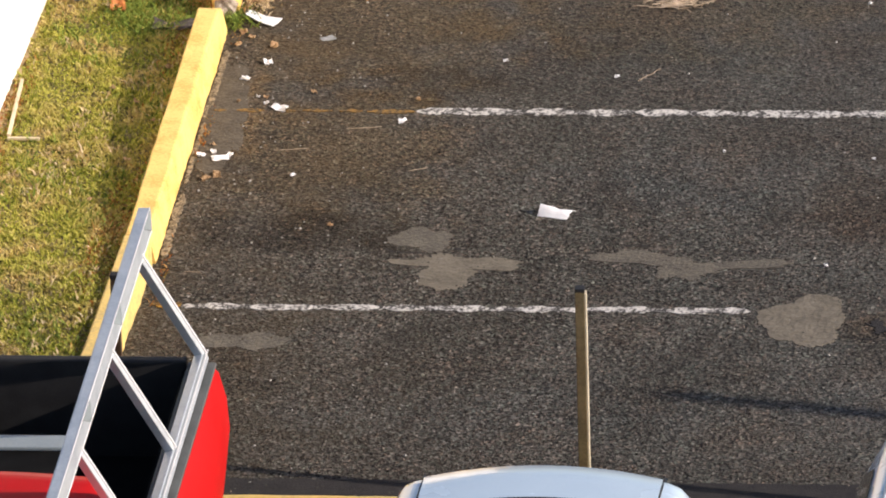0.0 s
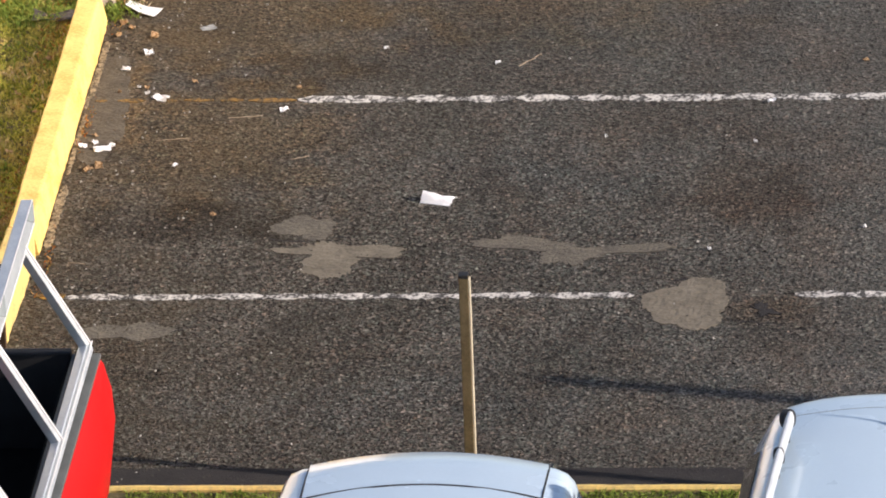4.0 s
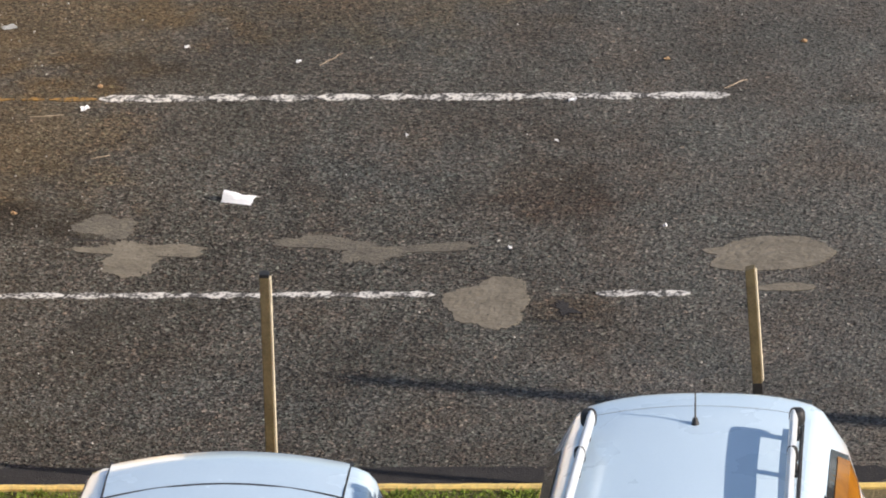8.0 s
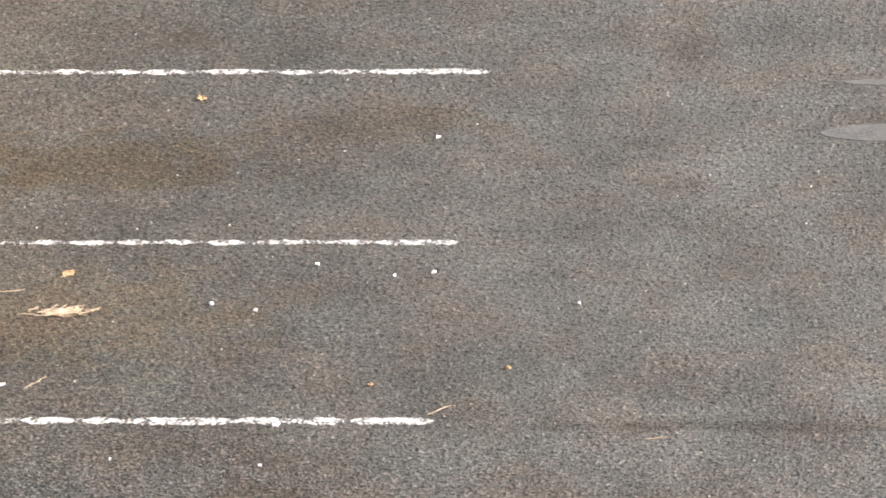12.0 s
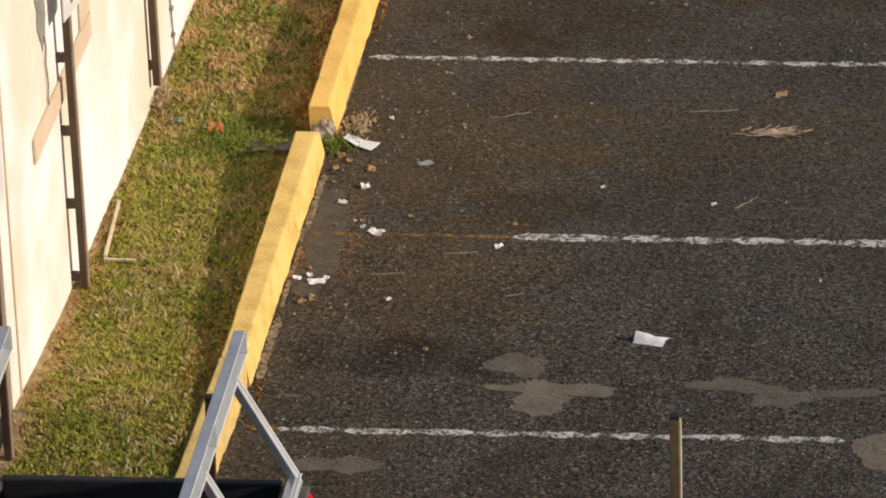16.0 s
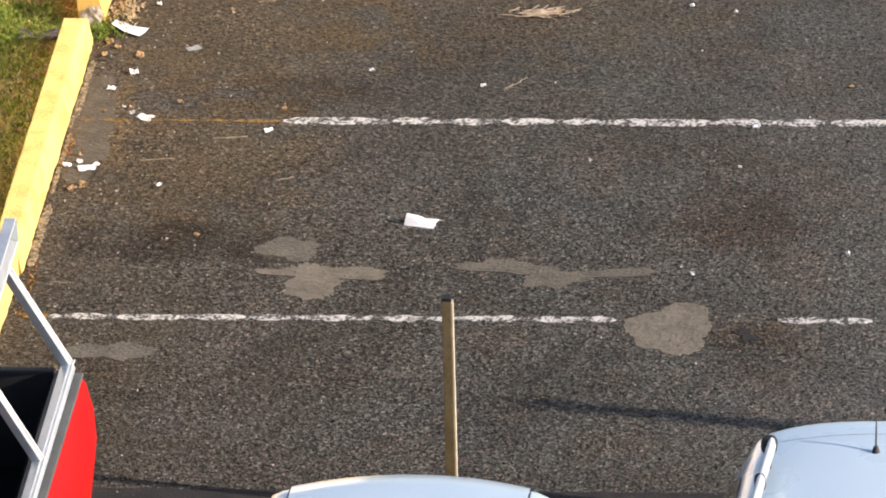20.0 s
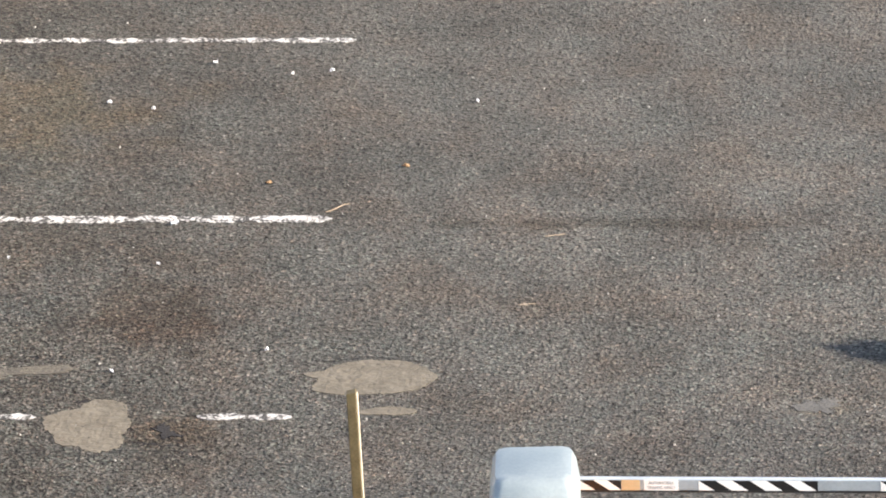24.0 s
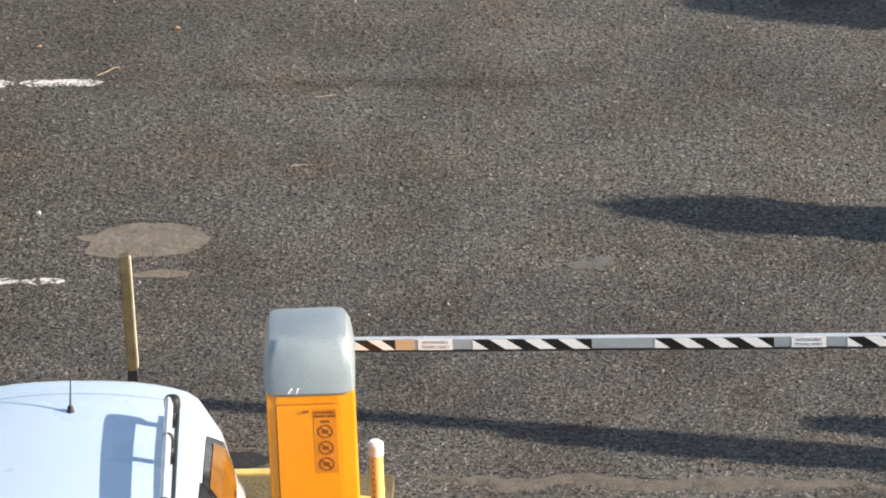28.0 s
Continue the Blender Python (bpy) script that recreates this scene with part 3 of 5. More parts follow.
# ---- repairs in the asphalt ----
REPAIRS = (
    (0.13, 2.45, ((0.08, 3.05, 0.09, 0.09), (0.08, 2.72, 0.12, 0.26), (0.11, 2.45, 0.13, 0.25), (0.12, 2.15, 0.14, 0.22), (0.08, 1.88, 0.11, 0.17)), APRON, 0.12, "old grey-brown mortar apron at the foot of the kerb"),
    (1.48, 0.86, ((1.45, 0.86, 0.17, 0.085), (1.46, 0.92, 0.13, 0.09), (1.57, 0.86, 0.10, 0.115), (1.56, 0.75, 0.07, 0.05)), REPAIR_THIN, 0.12, "thin grey mortar repair in the asphalt"),
    (1.69, 0.52, ((1.50, 0.575, 0.16, 0.040), (1.64, 0.60, 0.16, 0.070), (1.90, 0.585, 0.20, 0.060), (2.03, 0.53, 0.06, 0.055), (1.69, 0.42, 0.165, 0.165), (1.56, 0.31, 0.07, 0.035)), REPAIR, 0.13, "bow-tie shaped grey mortar repair in the asphalt"),
    (3.06, 0.58, ((2.70, 0.672, 0.25, 0.076), (2.95, 0.62, 0.16, 0.060), (3.12, 0.47, 0.095, 0.13), (3.00, 0.50, 0.09, 0.07), (3.22, 0.53, 0.13, 0.07), (3.38, 0.57, 0.12, 0.055), (3.55, 0.590, 0.13, 0.064)), REPAIR_THIN, 0.17, "long ragged grey mortar repair in the asphalt"),
    (3.84, -0.08, ((3.80, -0.08, 0.255, 0.20), (3.88, 0.02, 0.15, 0.215), (3.90, -0.28, 0.13, 0.145), (3.96, -0.05, 0.10, 0.17), (3.79, -0.19, 0.18, 0.17)), REPAIR, 0.06, "large round grey mortar repair across the painted line"),
    (5.36, 0.50, ((5.43, 0.50, 0.34, 0.215), (5.19, 0.53, 0.18, 0.055), (5.22, 0.38, 0.15, 0.10), (5.36, 0.55, 0.22, 0.155)), REPAIR, 0.05, "large oval grey mortar repair in the asphalt"),
    (5.54, 0.08, ((5.54, 0.08, 0.155, 0.05), (5.46, 0.07, 0.10, 0.035)), REPAIR, 0.10, "small oval grey mortar repair in the asphalt"),
    (0.66, -0.40, ((0.71, -0.41, 0.135, 0.115), (0.50, -0.42, 0.19, 0.080)), REPAIR_THIN, 0.14, "small grey mortar repair near the kerb"),
    (8.00, 6.40, ((7.52, 6.47, 0.36, 0.13), (8.00, 6.46, 0.36, 0.17), (8.38, 6.20, 0.52, 0.28)), FAINT_REPAIR, 0.06, "wide pale mortar repair in the asphalt"),
    (8.10, 7.19, ((7.75, 7.19, 0.50, 0.055), (8.45, 7.20, 0.75, 0.125)), FAINT_REPAIR, 0.07, "long narrow pale repair in the asphalt"),
    (8.00, 0.12, ((8.00, 0.12, 0.14, 0.06), (8.06, 0.14, 0.08, 0.08)), FAINT_REPAIR, 0.40, "small tan mortar spot in the asphalt"),
)
for seed, (cx, cy, lobes, mat, jag, label) in enumerate(REPAIRS):
    bm = sheet_of(blob_outline(cx, cy, lobes, seed * 3.7 + 1, jag, 260), -0.01, 0.0028 + 0.0002 * seed)
    solo("asphalt_repair", bm, mat, None, label, "road repair", "asphalt repairs")

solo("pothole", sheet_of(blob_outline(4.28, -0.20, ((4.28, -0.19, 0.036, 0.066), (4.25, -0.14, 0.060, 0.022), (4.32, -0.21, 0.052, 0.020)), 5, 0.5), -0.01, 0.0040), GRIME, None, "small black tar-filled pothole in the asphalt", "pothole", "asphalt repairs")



def crack(x, y, length, angle, seed):
    """A dark open crack in the asphalt."""
    pts, a = [], radians(angle)
    k = max(6, int(length / 0.02))
    for i in range(k + 1):
        s = length * i / k
        o = 0.05 * noise.noise((s * 5, seed, 0)) + 0.015 * noise.noise((s * 30, seed, 2))
        pts.append((x + math.cos(a) * s - math.sin(a) * o, y + math.sin(a) * s + math.cos(a) * o, 0.012 * (0.25 + abs(noise.noise((s * 14, seed, 5)))) * min(1, 4 * min(i, k - i) / k + 0.1)))
    bm = bmesh.new()
    up = [bm.verts.new((px, py + w, 0.0025)) for px, py, w in pts]
    dn = [bm.verts.new((px, py - w, 0.0025)) for px, py, w in pts]
    for i in range(k):
        bm.faces.new((up[i], dn[i], dn[i + 1], up[i + 1]))
    solo("crack", bm, GRIME, None, "thin dark crack in the asphalt", "crack", "cracks in the asphalt")


for i, (x, y, ln, a) in enumerate(((4.10, -0.36, 0.16, 8), (4.30, -0.40, 0.18, -32), (4.03, -0.05, 0.14, -70), (4.33, -0.01, 0.12, 12), (1.62, -0.02, 0.10, 10), (0.35, 0.62, 0.6, 88), (0.33, 2.2, 0.55, 85), (3.35, 0.78, 0.25, -10), (5.05, 0.70, 0.35, 4), (2.2, 0.66, 0.22, 5), (1.66, 0.72, 0.12, -80), (8.2, -2.36, 0.30, -12), (7.6, -2.24, 0.20, -30), (0.85, -0.42, 0.16, 20), (5.28, 0.735, 0.42, -5), (1.28, 0.715, 0.26, 2), (1.68, 0.74, 0.12, 5), (2.62, 0.785, 0.26, 4), (3.30, 0.70, 0.14, 8), (1.62, 0.03, 0.09, -60), (1.66, -0.03, 0.18, -4), (4.36, 0.005, 0.09, 12), (4.05, -0.30, 0.35, -12), (3.66, 0.20, 0.22, 14), (0.22, 2.50, 0.10, 60), (0.24, 2.42, 0.22, -88))):
    crack(x, y, ln, a, i * 5.1)

bm = bmesh.new()
cols = []
for i in range(100):
    x = 7.12 + i * 0.03
    top = -2.36 - 0.012 * i * 0.1 + 0.07 * noise.noise((x * 2.3, 1, 0)) + 0.035 * noise.noise((x * 7, 2, 0)) + 0.02 * noise.noise((x * 23, 5, 0)) - max(0, (i - 80) * 0.008)
    low = top - (0.13 + 0.09 * noise.noise((x * 3.1, 8, 0)) + 0.06 * noise.noise((x * 13, 9, 0))) * min(1.0, 0.1 + i * 0.05, 0.05 + (99 - i) * 0.03)
    cols.append((bm.verts.new((x, top, 0.006)), bm.verts.new((x, (top + low) / 2, 0.007)), bm.verts.new((x, low, 0.001))))
for a, b in zip(cols, cols[1:]):
    bm.faces.new((a[0], a[1], b[1], b[0]))
    bm.faces.new((a[1], a[2], b[2], b[1]))
solo("silt_strip", bm, SILT, None, "pale brown silt washed across the entrance", "silt", "asphalt repairs")

# ---- painted lines ----
def painted_line(name, y, width, spans, mat, label, wear=0.25):
    t = thing(name, 0, 0, 0, 0, label, "painted line", "parking bay lines", "")
    if mat is WHITE_LINE and len(spans) > 2:
        breaks = [0] + [i + 1 for i in range(len(spans) - 1) if spans[i + 1][0] - spans[i][1] > 0.3] + [len(spans)]
        for i, j in zip(breaks, breaks[1:]):
            part("faded_paint", ragged_strip(spans[i][0], spans[j - 1][1], y, width * 0.8, y * 3 + i, 0.0032, 0.02, 0.45), WORN_LINE, t, "faded remains of white paint")
    for i, (a, b) in enumerate(spans):
        part("paint_segment", ragged_strip(a, b, y + 0.004 * math.sin(i * 2.3), width, y * 7 + i * 1.7, 0.0042, 0.02, wear), mat, t)
    return t


painted_line("bay_line", 0.010, 0.080, ((0.19, 0.27), (0.29, 0.53), (0.59, 0.99), (1.04, 1.35), (1.37, 1.61), (1.70, 1.99), (2.03, 2.12), (2.15, 2.38), (2.42, 2.58), (2.60, 2.95), (3.02, 3.30), (3.32, 3.51), (4.435, 4.72), (4.74, 4.98)), WHITE_LINE, "worn white bay line broken by a round repair")
painted_line("edge_paint", 0.012, 0.085, ((0.045, 0.105), (0.11, 0.185)), OLD_YELLOW, "last scrap of yellow paint at the end of a bay line", 0.4)
painted_line("bay_line", 2.512, 0.098, ((1.25, 1.87), (1.91, 2.19), (2.25, 2.50), (2.56, 2.88), (2.93, 3.13), (3.19, 3.81), (3.84, 4.12), (4.18, 4.49), (4.53, 5.02)), WHITE_LINE, "worn white bay line in short broken dashes")
painted_line("bay_line", 4.918, 0.072, ((0.03, 0.22), (0.26, 0.36), (0.38, 0.57), (0.60, 0.71), (0.73, 0.92), (0.95, 1.11), (1.14, 1.32), (1.34, 1.51), (1.53, 1.67), (1.69, 1.88), (1.92, 2.07), (2.12, 2.22), (2.37, 2.57), (2.60, 2.85), (2.89, 3.09), (3.12, 3.37), (3.44, 3.68), (3.77, 4.10), (4.18, 4.44), (4.48, 4.985)), WHITE_LINE, "thin worn white bay line starting at the kerb", 0.34)
painted_line("bay_line", 7.354, 0.080, ((0.04, 0.33), (0.35, 0.55), (0.89, 1.30), (1.35, 1.48), (1.51, 1.66), (1.84, 2.00), (2.23, 2.45), (2.59, 2.79), (2.82, 3.09), (3.20, 3.57), (3.66, 3.88), (3.95, 4.18), (4.24, 5.005)), WHITE_LINE, "worn white bay line starting at the kerb", 0.34)
painted_line("bay_line", 9.77, 0.095, ((0.06, 1.6), (1.62, 3.3), (3.32, 5.0)), WHITE_LINE, "worn white bay line starting at the kerb", 0.34)
painted_line("yellow_line", 2.512, 0.056, ((0.02, 0.10), (0.16, 0.33), (0.44, 0.52), (0.56, 0.74), (0.78, 0.92), (0.95, 1.24)), YELLOW_LINE, "faded thin yellow line running to the kerb", 0.5)
painted_line("yellow_line", 0.03, 0.085, ((0.01, 0.07), (0.09, 0.19)), YELLOW_LINE, "faded orange paint remains beside the kerb", 0.4)
painted_line("entry_line", -2.76, 0.12, ((7.40, 7.74), (7.98, 8.10)), WHITE_LINE, "broken white paint at the barrier entrance", 0.4)


# ---- building beside the car park ----
WALL_TURN = -1.4
bld = thing("building", -1.312, 0.10, 0, WALL_TURN, "low cream-rendered building with overpainted walls", "building")
bm = boxed(-0.30, 0.0, -0.22, 17, -0.1, 3.6)
part("wall", bm, RENDER, bld, "cream render bleached by sun")
bm = boxed(-7.0, -0.20, 0.02, 0.28, -0.1, 3.6)
bm.transform(Matrix.Translation((0, -0.22, 0)) @ Matrix.Translation((-0.2, 0.02, 0)) @ Matrix.Rotation(radians(13), 4, "Z") @ Matrix.Translation((0.2, -0.02, 0)))
part("end_wall", bm, TAN_WALL, bld, "tan painted end wall")
bm = boxed(-0.303, 0.0, 0.0, 0.06, -0.1, 3.6)
bm.transform(Matrix.Translation((-0.004, -0.224, 0)) @ Matrix.Rotation(radians(15), 4, "Z"))
part("corner_face", bm, TAN_WALL, bld, "tan paint round the corner")
part("back_wall", boxed(-7.0, -6.7, 0.304, 17, -0.1, 3.6), RENDER, bld)
part("far_wall", boxed(-6.696, -0.304, 16.7, 17, -0.1, 3.6), RENDER, bld)
part("roof", boxed(-7.2, 0.2, -2.2, 17.2, 3.604, 3.78, 0.01), CONCRETE, bld, "flat grey concrete roof")
part("corner_trim", boxed(0.002, 0.012, -0.010, 0.010, 0.0, 3.55, 0.002), TAN_RENDER, bld, "thin brown trim at the corner")
# two thin tan strips, slightly proud of the wall
part("wall_band", boxed(0.003, 0.018, 0.76, 2.50, 1.26, 1.42, 0.002), TAN_RENDER, bld, "thin tan strip along the wall")
part("upright_band", boxed(0.003, 0.016, 2.22, 2.50, 1.425, 2.05, 0.002), TAN_RENDER, bld, "thin tan strip standing upright on the wall")
out = [(1.22 + 0.12 * math.cos(a) * (1 + 0.4 * noise.noise((math.cos(a) * 3, math.sin(a) * 3, 1))), 2.12 + 0.30 * math.sin(a) * (1 + 0.4 * noise.noise((math.cos(a) * 3, 4, math.sin(a) * 3)))) for a in [i * math.pi / 20 for i in range(40)]]
bm = sheet_of(out, 0.003, 0.006)
bm.transform(Matrix(((0, 0, 1, 0), (1, 0, 0, 0), (0, 1, 0, 0), (0, 0, 0, 1))))
part("peeled_patch", bm, PEELING, bld, "grey patch where paint has peeled")
bm = bmesh.new()
for i in range(6):
    tube(bm, (0.012, 1.24 + 0.02 * math.sin(i * 2.1), 1.86 - 0.08 * i), (0.012, 1.24 + 0.02 * math.sin(i * 2.1 + 2.1), 1.78 - 0.08 * i), 0.006, seg=6)
part("cable", bm, PEELING, bld, "thin grey cable hanging on the wall")
bm = bmesh.new()
tube(bm, (0.012, 4.85, 0.02), (0.012, 4.80, 0.495), 0.006, seg=8)
for z in (0.12, 0.30):
    box(bm, 0.002, 0.024, 4.81, 4.85, z, z + 0.02)
tube(bm, (0.012, 4.80, 0.495), (0.012, 5.11, 0.37), 0.004, seg=8)
part("conduit", bm, PEELING, bld, "thin grey conduit with clips")
bm = bmesh.new()
tube(bm, (0.0, 5.12, 0.37), (0.07, 5.12, 0.37), 0.014, seg=10)
tube(bm, (0.07, 5.12, 0.375), (0.085, 5.115, 0.33), 0.012, seg=10)
tube(bm, (0.045, 5.12, 0.37), (0.045, 5.12, 0.42), 0.007, seg=8)
box(bm, 0.035, 0.055, 5.08, 5.16, 0.417, 0.429, 0.003)
part("garden_tap", bm, POLE_PAINT, bld, "small brown garden tap on the wall")
R0, R1 = 0.029, 0.024
rings = [[(math.cos(q) * r, math.sin(q) * r, z) for q in [k * math.pi / 10 for k in range(20)]] for r, z in ((R1, 0.16), (R1, 0.085), (R0, 0.085), (R0, 0.14), (R0 + 0.004, 0.14), (R0 + 0.004, 0.19), (R0, 0.19), (R0, 3.4))]
bm = loft(rings)
dp = solo("downpipe", bm, BEIGE_PIPE, pose(-0.938, 6.10, 0.0, 4, 0, 0), "beige plastic downpipe with an open foot", "downpipe", smooth=True)
rings = [[(math.cos(q) * r, math.sin(q) * r, z) for q in [k * math.pi / 10 for k in range(20)]] for r, z in ((0.019, 0.08), (0.019, 0.055), (0.026, 0.052), (0.027, 0.0845))]
part("pipe_end", loft(rings), GAP, dp, "dark open end of the pipe")


def letters(text, size, mat, parent, m, name, label="", squash=1.0):
    """Raised lettering as a thin mesh."""
    cu = bpy.data.curves.new("text", "FONT")
    cu.body, cu.size, cu.extrude, cu.align_x, cu.align_y = text, size, 0.0012, "CENTER", "CENTER"
    cu.resolution_u = 2
    tmp = new("tmp", cu)
    me = bpy.data.meshes.new_from_object(tmp.evaluated_get(bpy.context.evaluated_depsgraph_get()))
    bpy.data.objects.remove(tmp)
    bpy.data.curves.remove(cu)
    me.transform(m @ Matrix.Diagonal((squash, 1, 1, 1)))
    me.materials.clear()
    me.materials.append(mat)
    ob = new(name, me)
    ob.parent = parent
    if label:
        ob["label"] = label
    return ob


def sign_pole(x, y, height, sign_z, label, lettered, foot=0.0):
    """A brown square pole held off the wall by brackets, with a tall sign turned a little to the drive."""
    p = thing("sign_pole", x, y, 0, 0, label, "sign pole", "sign poles by the wall")
    part("pole", boxed(-0.024, 0.018, -0.028, 0.028, foot, height, 0.004), POLE_PAINT, p)
    # sunlight on the pole's +x side is put into a paler strip
    part("lit_edge_strip", boxed(0.0185, 0.026, -0.026, 0.026, foot, height, 0.001), LIT_POLE_EDGE, p, "paler strip coloured as the pole's sunlit edge")
    for z in (0.10 + foot, 0.58 + foot, 1.06 + foot, 1.54 + foot):
        if y > 0:
            part("bracket", boxed(-0.13, -0.0245, -0.018, 0.018, z, z + 0.055, 0.003), POLE_PAINT, p)
    if sign_z:
        turn = pose(0.035, -0.02, sign_z, 0, 0, 81)
        board = boxed(-0.14, 0.14, -0.006, 0.006, -0.37, 0.37, 0.003)
        board.transform(turn)
        b = part("sign_board", board, SIGN_WHITE, p, "white metal sign with black lettering")
        face = turn @ pose(0, -0.0075, 0, 90, 0, 0)
        if lettered:
            letters("STAFF", 0.140, SIGN_BLACK, b, face @ pose(0, -0.02, 0), "lettering", "black word STAFF", 0.66)
            arrow = bmesh.new()
            box(arrow, -0.015, 0.015, -0.30, -0.16, -0.001, 0.002)
            arrow.faces.new([arrow.verts.new(v) for v in ((-0.045, -0.165, 0.001), (0.045, -0.165, 0.001), (0, -0.11, 0.001))])
            arrow.transform(face)
            part("arrow", arrow, SIGN_BLACK, b)
            ring = bmesh.new()
            for i in range(2):
                beam(ring, (-0.045 + 0.09 * i, 0.15, 0.001), (0.045 - 0.09 * i, 0.30, 0.001), 0.03, 0.002, 0)
            ring.transform(face)
            part("emblem", ring, SIGN_RED, b, "faded reddish cross-shaped mark")
        else:
            bar = bmesh.new()
            box(bar, -0.10, 0.10, -0.10, -0.02, -0.001, 0.002)
            box(bar, -0.03, 0.03, -0.30, -0.16, -0.001, 0.002)
            bar.transform(face)
            part("lettering_bars", bar, SIGN_BLACK, b)
    return p


sign_pole(-1.165, 4.22, 2.4, 0, "dark brown square pole on brackets beside the cream wall", False, 0.14)
sign_pole(-1.195, 1.66, 2.6, 2.24, "dark brown pole with a white staff sign beside the wall", True)
sign_pole(-1.115, 6.44, 2.6, 0, "dark brown square pole beside a beige downpipe", False)
sign_pole(-1.240, -0.72, 2.47, 2.16, "dark brown pole with a white staff parking sign", True)

# ---- posts behind the low kerb ----
def timber_post(x, y, h, w, mat, lean, label, turn=0):
    bm = boxed(-w / 2, w / 2, -w / 2, w / 2, -0.2, h, 0.004)
    for v in bm.verts:
        if v.co.z > h * 0.5:
            v.co.z += 0.01 * (v.co.x / w)
    return solo("post", bm, mat, pose(x, y, 0, 0, lean, turn), label, "post", "posts along the kerb")


post = timber_post(0.184, -2.19, 1.36, 0.046, POLE_PAINT, 1.75, "dark brown square metal post beside the kerb")
part("cap", boxed(-0.025, 0.025, -0.025, 0.025, 1.340, 1.372, 0.003), BLACK_PLASTIC, post, "black post cap")
post = timber_post(2.811, -2.30, 1.35, 0.052, POST_WOOD, 1.75, "weathered olive-brown square post behind the low kerb", 1)
part("cap", boxed(-0.027, 0.027, -0.027, 0.027, 1.345, 1.366, 0.003), BLACK_PLASTIC, post, "dark weathered post top")
# cream strip: the sun on this side is put into its colour
part("lit_edge_strip", boxed(0.0265, 0.036, -0.022, 0.026, -0.2, 1.335, 0.002), LIT_POST_EDGE, post, "cream strip coloured as the post's sunlit edge")
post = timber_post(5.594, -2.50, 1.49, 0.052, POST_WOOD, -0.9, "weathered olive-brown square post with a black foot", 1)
# same sunlit edge, coloured in above the black foot
part("lit_edge_strip", boxed(0.0265, 0.035, -0.022, 0.026, 0.79, 1.475, 0.002), LIT_POST_EDGE, post, "cream strip coloured as the post's sunlit edge")
# the post is black up to 0.78 m
part("dark_foot", boxed(-0.0275, 0.0275, -0.0275, 0.0275, 0.0, 0.78, 0.002), BLACK_PLASTIC, post, "black box round the lower part of the post")


# ---- vehicles ----
def wheel(parent, x, y, r, w):
    bm = bmesh.new()
    prof = [(-w / 2, r * 0.62), (-w / 2, r * 0.9), (-w / 2 + 0.03, r), (w / 2 - 0.03, r), (w / 2, r * 0.9), (w / 2, r * 0.62)]
    rings = [[(px, math.cos(a) * pr, math.sin(a) * pr) for px, pr in prof] for a in [i * math.pi / 14 for i in range(28)]]
    rings.append(rings[0])
    bm = loft(rings, close_ends=False, cyclic=True)
    bmesh.ops.remove_doubles(bm, verts=bm.verts, dist=0.0005)
    bm.transform(pose(x, y, r))
    t = part("wheel", bm, RUBBER, parent, "black tyre on a silver rim", True)
    rim = bmesh.new()
    tube(rim, (x - w * 0.4, y, r), (x + w * 0.4, y, r), r * 0.615, seg=24)
    part("rim", rim, ALUMINIUM, t, smooth=True)


def section(y, zs, wb, zb, wr, zr, crown):
    """Half a car's cross-section, from the sill round to the roof's middle."""
    return [(wb * 0.90, y, zs), (wb * 0.985, y, zs + 0.10), (wb, y, zs + (zb - zs) * 0.55), (wb * 0.985, y, zb),
            (wr + (wb - wr) * 0.82, y, zb + 0.04), (wr + (wb - wr) * 0.48, y, zb + (zr - zb) * 0.62), (wr + 0.025, y, zr - 0.075), (wr - 0.015, y, zr - 0.025),
            (wr - 0.075, y, zr)] + [(wr * f, y, zr + crown * (1 - (f / 0.88) ** 2)) for f in (0.76, 0.62, 0.48, 0.32, 0.16, 0.0)]


TOP = 14


def plan_round(bm, y0=0.9, y1=1.95, depth=0.18):
    """Rounds the car's tail in plan."""
    for v in bm.verts:
        f = max(0.0, min(1.3, (v.co.y - y0) / (y1 - y0)))
        v.co.y -= depth * f * (min(abs(v.co.x), 0.70) / 0.75) ** 4
    return bm


def interp(stations, y):
    for a, b in zip(stations, stations[1:]):
        if a[0] >= y >= b[0]:
            f = (a[0] - y) / (a[0] - b[0])
            f2 = f * f * (3 - 2 * f) * 0.4 + f * 0.6
            return tuple(p + (q - p) * f2 for p, q in zip(a, b))
    return stations[0] if y > stations[0][0] else stations[-1]


def shell(stations, y0, y1, lo, hi, off=0.0, step=0.06, both=True, rake=0.0, trim=0.0, trim_top=None):
    """The skin between two ring indices and two places along the car, pushed out by off and given thickness."""
    n = max(2, int(abs(y0 - y1) / step))
    bm = bmesh.new()
    rows = []
    for i in range(n + 1):
        y = y0 + (y1 - y0) * i / n
        half = []
        for k in range(lo, hi + 1):
            yk = y + rake * (hi - k) / (hi - lo) * (1 - i / n)
            half.append(Vector(section(*((yk,) + interp(stations, yk)[1:]))[k]))
        if trim:
            half[0] = half[0].lerp(half[1], trim)
            half[-1] = half[-1].lerp(half[-2], trim * 0.3 if trim_top is None else trim_top)
        if hi == TOP and both:
            ring = half + [Vector((-p.x, p.y, p.z)) for p in half[-2::-1]]
        else:
            ring = half
        rows.append([bm.verts.new(p) for p in ring])
    for a, b in zip(rows, rows[1:]):
        for i in range(len(a) - 1):
            bm.faces.new((a[i], a[i + 1], b[i + 1], b[i]))
    bm.normal_update()
